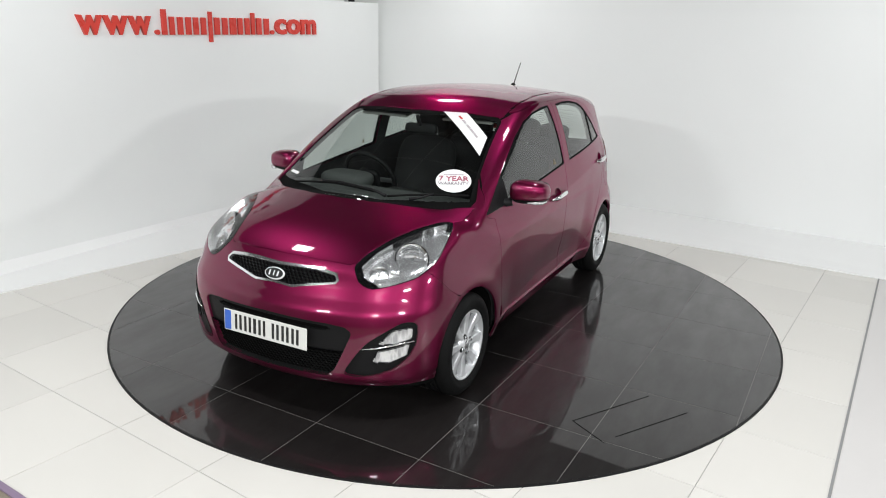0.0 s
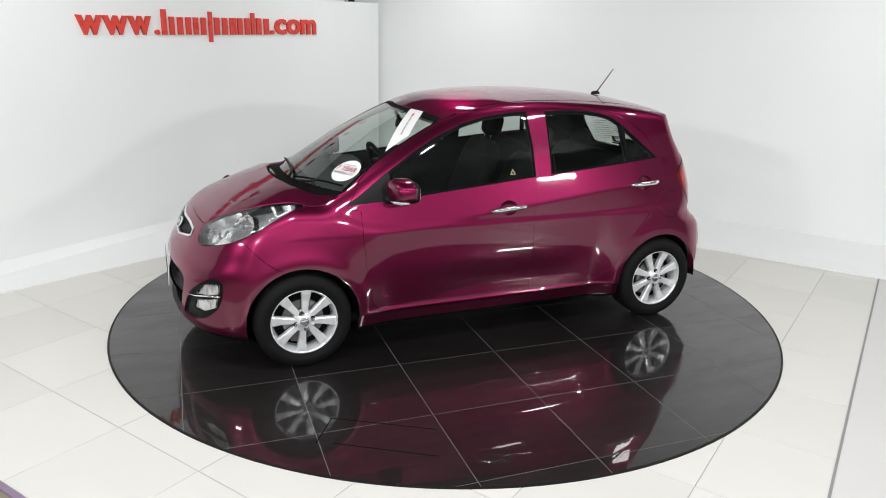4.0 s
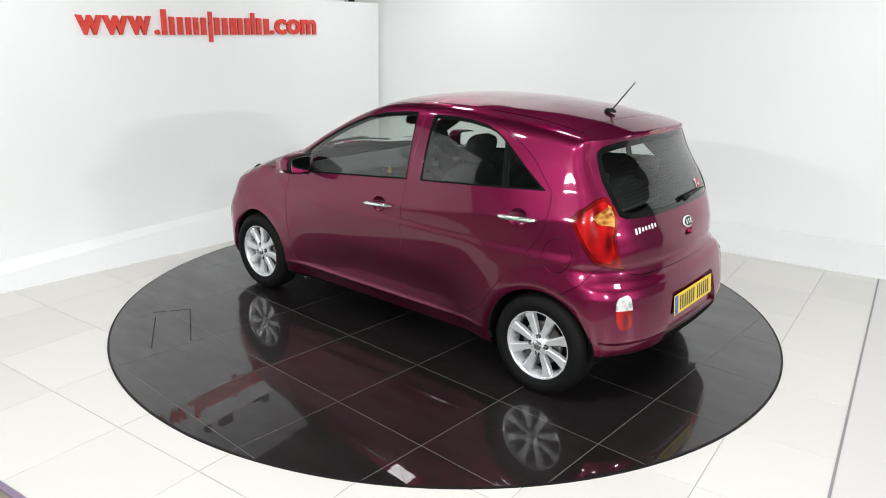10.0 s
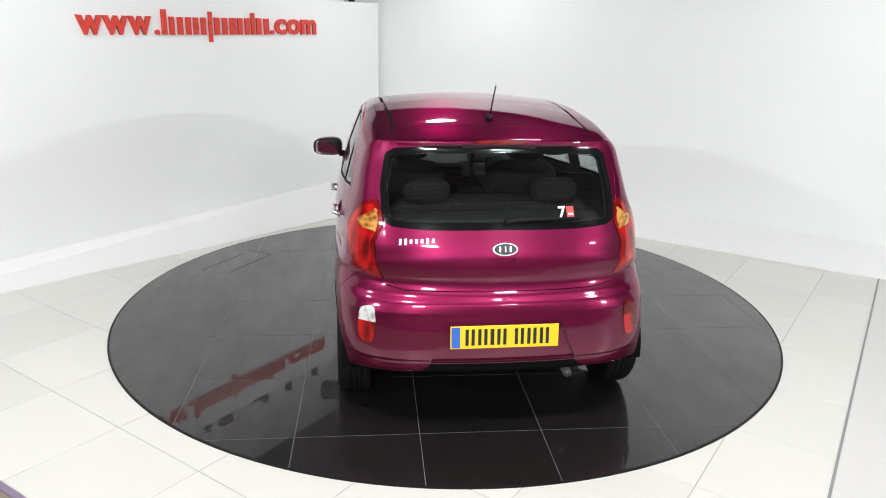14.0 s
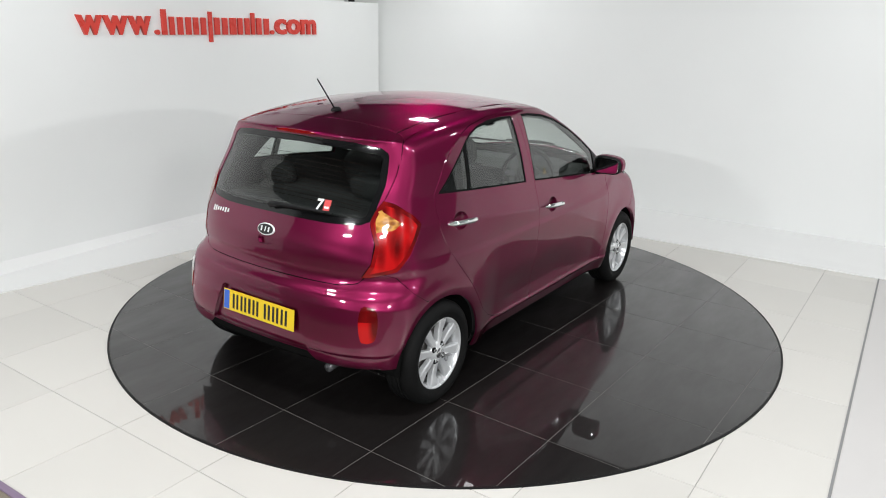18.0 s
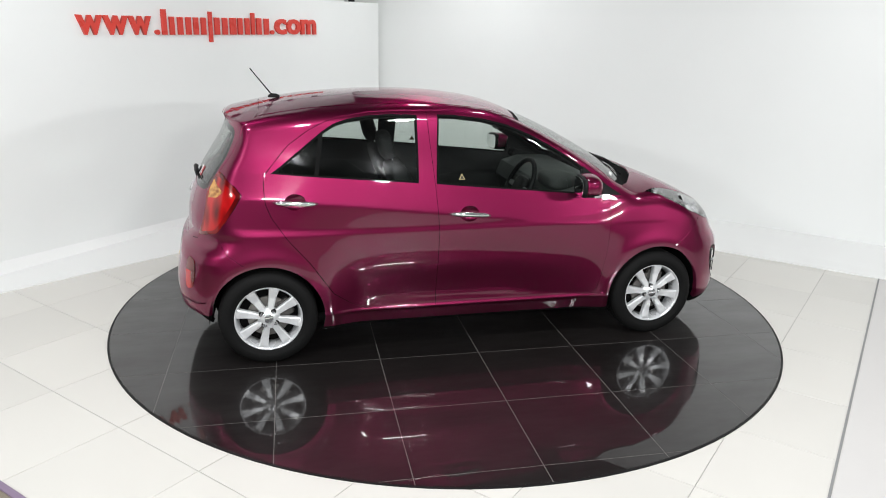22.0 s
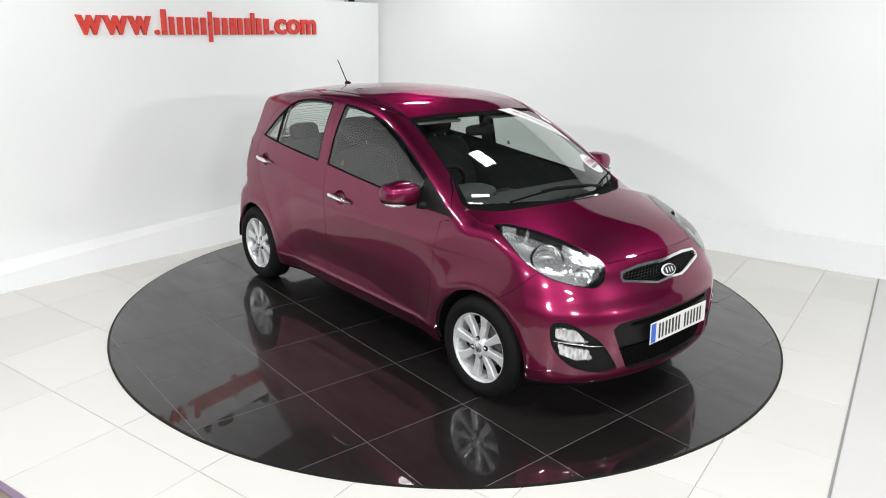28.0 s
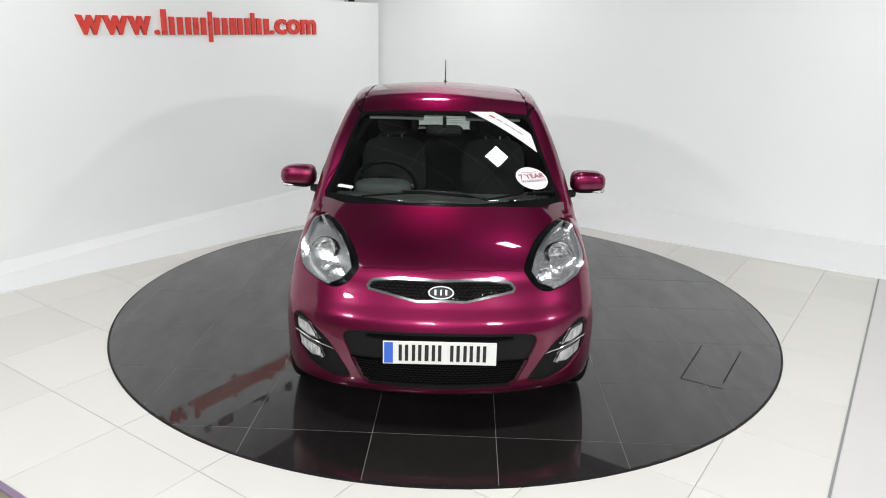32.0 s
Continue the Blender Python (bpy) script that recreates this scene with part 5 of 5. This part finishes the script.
first = make_wheel()
first.parent = car
spots = [(sx, sy) for sx in (1, -1) for sy in (1, -1)]
for k, (sx, sy) in enumerate(spots):
    m = pose(sx * HALF_BASE, sy * 0.772, HUB_Z, -90 * sy, 0, 0) @ pose(0, 0, 0, 0, 0, (76, 73, 60, 25)[k])
    if k == 0:
        first.matrix_basis = m
    else:
        copy_thing(first, m)
for sx, sy in spots:
    bm = bmesh.new()
    a0, a1 = radians(-3), radians(183)
    ring = []
    for yy in (0.765, 0.44):
        ring.append([bm.verts.new((0.322 * math.cos(a), yy * sy, 0.318 * math.sin(a))) for a in np.linspace(a0, a1, 40)])
    for i in range(39):
        bm.faces.new((ring[0][i], ring[0][i + 1], ring[1][i + 1], ring[1][i]))
    bm.faces.new(ring[1])
    ob = part("wheel_liner", bm, M_SEAM, car, "black wheel arch liner", True)
    ob.matrix_basis = pose(sx * HALF_BASE, 0, HUB_Z)
part("floor_pan", bm_box(-1.45, 1.45, -0.70, 0.70, 0.20, 0.26, 0.02), M_SEAM, car, "dark underbody pan")
part("engine_bay", bm_box(1.10, 1.62, -0.44, 0.44, 0.26, 0.72, 0.03), M_SEAM, car)
part("exhaust", bm_tube([(-1.2, -0.35, 0.22), (-1.50, -0.36, 0.23), (-1.585, -0.36, 0.22)], 0.022, 14), M_BEZEL, car, "steel exhaust tip", True)

# ---------------------------------------------------------------- cabin


def cushion(half, m, name, parent, mat, power=0.45):
    p = part(name, shell_mesh(power, half, 12), mat, parent, "", True)
    p.matrix_basis = m
    return p


def seat(x, y):
    base = part("seat", shell_mesh(0.42, (0.25, 0.25, 0.085), 12), M_CLOTH, car, "charcoal cloth front seat", True)
    base.matrix_basis = pose(x, y, 0.50, 0, -6)
    cushion((0.065, 0.235, 0.32), pose(-0.29, 0, 0.32, 0, -16), "backrest", base, M_CLOTH)
    cushion((0.045, 0.125, 0.085), pose(-0.41, 0, 0.735, 0, -8), "headrest", base, M_CLOTH, 0.6)
    for d in (-0.05, 0.05):
        part("headrest_post", bm_tube([(-0.375, d, 0.60), (-0.40, d, 0.70)], 0.006, 8), M_CHROME, base, "", True)


seat(0.02, 0.36)
seat(0.02, -0.36)
bench = part("rear_bench", shell_mesh(0.35, (0.24, 0.58, 0.08), 12), M_CLOTH, car, "charcoal cloth rear bench", True)
bench.matrix_basis = pose(-0.78, 0, 0.55, 0, -6)
cushion((0.06, 0.57, 0.27), pose(-0.27, 0, 0.27, 0, -18), "backrest", bench, M_CLOTH, 0.35)
for d in (-0.33, 0.33):
    cushion((0.04, 0.12, 0.065), pose(-0.375, d, 0.575, 0, -8), "headrest", bench, M_CLOTH, 0.6)
part("parcel_shelf", bm_box(-1.40, -1.10, -0.56, 0.56, 0.955, 0.975, 0.006), M_LINING, car, "dark parcel shelf")
bm = bm_prism([(0.98, 0.60), (0.98, 0.925), (0.92, 0.935), (0.72, 0.935), (0.60, 0.90), (0.56, 0.80), (0.62, 0.66), (0.80, 0.60)], -0.62, 0.62, m=Matrix.Rotation(radians(90), 4, "X"), bevel=0.0)
dash = part("dashboard", bm, M_DASH, car, "dark grey dashboard")
cushion((0.10, 0.17, 0.05), pose(0.66, -0.36, 0.945), "instrument_hood", dash, M_DASH, 0.6)
part("centre_console", bm_box(0.50, 0.66, -0.13, 0.13, 0.55, 0.90, 0.02), M_BLACKPL, dash)
ring = [(0.185 * math.cos(a), 0.185 * math.sin(a), 0) for a in np.linspace(0, 2 * math.pi, 41)[:-1]]
wheel_m = pose(0.40, -0.36, 0.905, 0, -66, 0)
sw = part("steering_wheel", bm_tube(ring, 0.016, 10, closed=True), M_BLACKPL, car, "black steering wheel", True)
sw.matrix_basis = wheel_m
cushion((0.075, 0.085, 0.03), pose(0, 0, -0.01), "airbag_cover", sw, M_BLACKPL, 0.6)
for a in (90, -90, 180):
    b = part("steering_spoke", bm_box(0.05, 0.18, -0.016, 0.016, -0.012, 0.004, 0.004), M_BEZEL, sw)
    b.matrix_basis = pose(0, 0, 0, 0, 0, a)
part("steering_column", bm_tube([(0, 0, -0.02), (0, 0, -0.25)], 0.04, 12), M_BLACKPL, sw, "", True)
rear_mirror = part("cabin_mirror", shell_mesh(0.5, (0.022, 0.115, 0.034), 10), M_BLACKPL, car, "black cabin mirror", True)
rear_mirror.matrix_basis = pose(0.36, 0.0, 1.255, 0, -12, 0)
part("mirror_stem", bm_tube([(0.02, 0, 0.02), (0.07, 0, 0.075)], 0.012, 8), M_BLACKPL, rear_mirror, "", True)
for s in (1, -1):
    v = part("sun_visor", bm_box(0.14, 0.30, -0.17, 0.17, -0.008, 0.008, 0.004), M_PILLAR, car, "grey sun visor")
    v.matrix_basis = pose(0.03, 0.30 * s, 1.365, 0, 9, 0)

# ---------------------------------------------------------------- stickers


def words(text, size, mat, name, m, parent, bold=0.0, depth=0.0006):
    """Lettering in the built-in font, centred, as a mesh."""
    cu = bpy.data.curves.new(name, "FONT")
    cu.body, cu.size, cu.align_x, cu.align_y, cu.extrude, cu.offset = text, size, "CENTER", "CENTER", depth, bold
    cu.resolution_u = 3
    tmp = bpy.data.objects.new(name, cu)
    scene.collection.objects.link(tmp)
    me = bpy.data.meshes.new_from_object(tmp.evaluated_get(bpy.context.evaluated_depsgraph_get()))
    bpy.data.objects.remove(tmp)
    me.materials.clear()
    me.materials.append(mat)
    ob = new(name, me)
    ob.parent = parent
    ob.matrix_basis = m
    return ob


def skin_sheet(outline, out, mat, name, parent, label, thick=0.0008):
    """A thin sheet laid on the skin; outline in car space."""
    bm = bmesh.new()
    ring = np.array(outline, float)
    c = ring.mean(0)
    vs = [bm.verts.new(skin_path([c], out)[0])]
    rings = [[vs[0]]]
    for f in (0.25, 0.5, 0.75, 1.0):
        rings.append([bm.verts.new(p) for p in skin_path(c + (ring - c) * f, out)])
    n = len(ring)
    for i in range(n):
        bm.faces.new((vs[0], rings[1][i], rings[1][(i + 1) % n]))
    for a, b in zip(rings[1:], rings[2:]):
        for i in range(n):
            bm.faces.new((a[i], a[(i + 1) % n], b[(i + 1) % n], b[i]))
    bmesh.ops.recalc_face_normals(bm, faces=bm.faces)
    bmesh.ops.solidify(bm, geom=bm.faces[:], thickness=thick)
    return part(name, bm, mat, parent, label)


fr = skin_frame((0.872, 0.500, 1.068))
circle = [fr @ Vector((0.098 * math.cos(a), 0.088 * math.sin(a), 0)) for a in np.linspace(0, 2 * math.pi, 41)[:-1]]
disc = skin_sheet([tuple(p) for p in circle], -0.002, M_PAPER, "round_sticker", windshield, "round white sticker with red lettering")
words("7 YEAR", 0.052, material("plum_ink", (0.36, 0.10, 0.15), 0.5), "lettering", fr @ pose(0, 0.010, 0.003), disc, 0.0008)
words("WARRANTY", 0.030, material("grey_ink", (0.25, 0.22, 0.24), 0.5), "lettering", fr @ pose(0, -0.026, 0.003), disc)
part("print_bar", bm_box(-0.055, 0.055, 0.040, 0.046, 0.002, 0.003), material("pale_ink", (0.45, 0.40, 0.42), 0.5), disc).matrix_basis = fr


def edge_line(a, b, n=8):
    a, b = np.array(a), np.array(b)
    return [tuple(a + (b - a) * t) for t in np.linspace(0, 1, n)[:-1]]


b0, b1, b2, b3 = (0.350, 0.145, 1.378), (0.327, 0.300, 1.375), (0.500, 0.523, 1.264), (0.653, 0.550, 1.180)
banner = skin_sheet(edge_line(b0, b1, 4) + edge_line(b1, b2) + edge_line(b2, b3, 4) + edge_line(b3, b0, 10), -0.002, M_PAPER, "banner_sticker", windshield, "white diagonal banner sticker with faint print")
for t in (0.22, 0.36, 0.50, 0.62, 0.74):
    c = np.array(b0) * (1 - t) * 0.5 + np.array(b3) * t * 0.5 + np.array(b1) * (1 - t) * 0.5 + np.array(b2) * t * 0.5
    along = Vector((np.array(b3) + np.array(b2) - np.array(b0) - np.array(b1)).tolist()).normalized()
    f2 = skin_frame(tuple(c), -0.0005)
    n = f2.to_3x3() @ Vector((0, 0, 1))
    a = (along - n * along.dot(n)).normalized()
    f3 = Matrix.Translation(f2.translation) @ Matrix((a, n.cross(a), n)).transposed().to_4x4()
    part("print_bar", bm_box(-0.022, 0.022, -0.006, 0.006, 0, 0.0012), M_REDINK if t < 0.3 else material("pale_ink", (0.45, 0.40, 0.42), 0.5), banner).matrix_basis = f3
f4 = skin_frame((0.94, -0.545, 1.012), -0.002)
part("tax_tag", bm_box(-0.05, 0.05, -0.010, 0.010, 0, 0.001), M_PAPER, windshield, "small white paper tag").matrix_basis = f4
f5 = skin_frame((-1.535, -0.308, 1.047), -0.001)
seven = part("rear_sticker", bm_box(0.002, 0.040, -0.024, 0.030, 0, 0.001), M_REDINK, tailgate, "small red and white window sticker with a seven")
seven.matrix_basis = f5
part("print_bar", bm_box(0.008, 0.034, -0.014, -0.004, 0.001, 0.0016), M_PAPER, seven)
words("7", 0.075, M_PAPER, "lettering", pose(-0.022, 0, 0.0014), seven, 0.002)
for s in (1, -1):
    fm = skin_frame((-0.082, 0.73 * s, 1.054), -0.004)
    tri = bm_prism([(-0.020, -0.017), (0.020, -0.017), (0.0, 0.020)], 0, 0.0006)
    mark_ob = part("warning_mark", tri, M_OCHRE, car, "small ochre warning triangle on the front window")
    mark_ob.matrix_basis = fm
    part("triangle_print", bm_prism([(-0.010, -0.012), (0.010, -0.012), (0.0, 0.008)], 0.0006, 0.0009), M_INK, mark_ob)
# heating wires in the rear window
for k in range(11):
    zz = 1.045 + 0.0235 * k
    part("heating_wire", bm_tube(skin_path([(-1.5, yy, zz) for yy in np.linspace(-0.50, 0.50, 9)], -0.006), 0.0011, 4), M_WIRE, tailgate)

# ---------------------------------------------------------------- red letters on the wall
SIGN_P = Vector((-2.889, 0.927, 0))
sign_m = Matrix.Translation(SIGN_P) @ Matrix((sd, Vector((0, 0, 1)), sd.cross(Vector((0, 0, 1))))).transposed().to_4x4()
sign = thing("wall_lettering", "raised red plastic letters fixed to the white wall", "sign")
LETTERS = [("w", -0.010, 0.208), ("w", 0.212, 0.434), ("w", 0.438, 0.650), (".", 0.685, 0.729), ("", 0.752, 0.886, 0, 0.208), ("", 0.913, 1.062, 0, 0.148), ("", 1.081, 1.224, 0, 0.148),
           ("", 1.250, 1.295, -0.065, 0.200), ("", 1.314, 1.473, 0, 0.150), ("", 1.493, 1.580, 0, 0.150), ("", 1.590, 1.744, 0, 0.150), ("", 1.758, 1.809, 0, 0.200), ("", 1.824, 1.995, 0, 0.152),
           (".", 2.010, 2.056), ("c", 2.072, 2.229), ("o", 2.237, 2.434), ("m", 2.442, 2.665)]
for spec in LETTERS:
    ch, a, b = spec[:3]
    rise = 1.744 + 0.0033 * a
    if ch:
        cu = words(ch, 0.27, M_RED, "letter", Matrix.Identity(4), sign, 0.008, 0.012)
        co = [v.co for v in cu.data.vertices]
        w0, w1, h0, h1 = min(c.x for c in co), max(c.x for c in co), min(c.y for c in co), max(c.y for c in co)
        tall = 0.042 if ch == "." else 0.150
        for v in cu.data.vertices:
            v.co.x = a + (v.co.x - w0) / (w1 - w0) * (b - a)
            v.co.y = rise + (v.co.y - h0) / (h1 - h0) * tall
            v.co.z += 0.0135
        cu.matrix_basis = sign_m
    else:
        h0, h1 = spec[3:]
        wide = b - a
        for e0, e1, top in ((0.10, 0.90, h1),) if wide < 0.1 else ((0.04, 0.38, h1), (0.62, 0.96, 0.150)):
            part("letter_bar", bm_box(a + wide * e0, a + wide * e1, rise + h0, rise + min(h1, top), 0.0015, 0.0255, 0.002), M_RED, sign).matrix_basis = sign_m
# black clips along the wall's top
for s0, w, h in ((0.936, 0.05, 0.11), (1.172, 0.16, 0.13), (1.62, 0.13, 0.05), (1.735, 0.07, 0.12), (2.10, 0.06, 0.14), (2.546, 0.06, 0.13), (3.34, 0.05, 0.05)):
    c = new("wall_clip", mesh_of(bm_box(s0 - w / 2, s0 + w / 2, 2.105, 2.105 + h, -0.08, -0.02, 0.006), "wall_clip", M_BLACKPL))
    c.matrix_basis = sign_m
    tagged(c, "small black fitting on top of the white wall", "fitting", "fittings on the wall")
# ceiling light panels, with those added for the walls and floor
for px, py, pw in PANELS:
    t = thing("ceiling_light", "square flush ceiling panel light", "ceiling light", "ceiling panel lights", m=pose(px, py, CEIL, 0, 0, -33))
    bm = bm_box(-0.165, 0.165, -0.165, 0.165, -0.03, 0)
    part("frame", bm, M_SKIRT, t, "white metal frame")
# housings and stems for the added floods, out of view
for fx, fy, fz, fw, wide, deep in ADDED_FLOODS:
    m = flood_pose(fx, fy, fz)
    t = thing("floodlight", "unseen tilted floodlight added to brighten the corner, hung from the ceiling", "floodlight", "ceiling floodlights", m=m)
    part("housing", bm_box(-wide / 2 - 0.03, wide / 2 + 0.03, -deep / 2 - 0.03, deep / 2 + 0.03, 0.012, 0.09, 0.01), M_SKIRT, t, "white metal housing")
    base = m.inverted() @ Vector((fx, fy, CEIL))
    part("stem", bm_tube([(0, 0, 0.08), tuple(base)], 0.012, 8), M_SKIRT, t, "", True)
# hatch lines in the turntable
for x0, y0, x1, y1 in ((0.694, 1.606, 1.150, 1.332), (0.770, 1.822, 1.190, 1.560), (1.150, 1.335, 1.270, 1.530)):
    L = math.hypot(x1 - x0, y1 - y0)
    k = part("hatch_groove", bm_box(0, L, -0.003, 0.003, 0.0, 0.0006), M_SEAM, turntable, "dark hatch groove")
    k.matrix_basis = pose(x0, y0, 0, 0, 0, math.degrees(math.atan2(y1 - y0, x1 - x0)))

# ---------------------------------------------------------------- what turns
CAR_OFF = Vector((-0.039, -0.038, 0))
TURN = [(0, 242.55), (1, 232.66), (2, 222.55), (3, 212.5), (4, 202.45), (5, 192.4), (6, 182.26), (7, 172.06), (8, 161.77), (9, 151.34),
        (10, 140.72), (11, 130.03), (12, 119.31), (13, 108.62), (14, 98.09), (15, 87.5), (16, 76.9), (17, 66.35), (18, 55.77), (19, 45.27),
        (20, 34.83), (21, 24.5), (22, 14.28), (23, 4.25), (24, -5.83), (25, -16.2), (26, -26.8), (27, -37.3), (28, -47.82), (29, -58.22),
        (30, -68.6), (31, -79.02), (32, -89.47)]


def motions():
    """The turntable carries the car round, a little over ten degrees a second."""
    spin, ride = [], []
    for t, deg in TURN:
        r = pose(0, 0, 0, 0, 0, deg)
        spin.append((t, r))
        ride.append((t, r @ Matrix.Translation(CAR_OFF)))
    walk(turntable, spin)
    walk(car, ride)


motions()
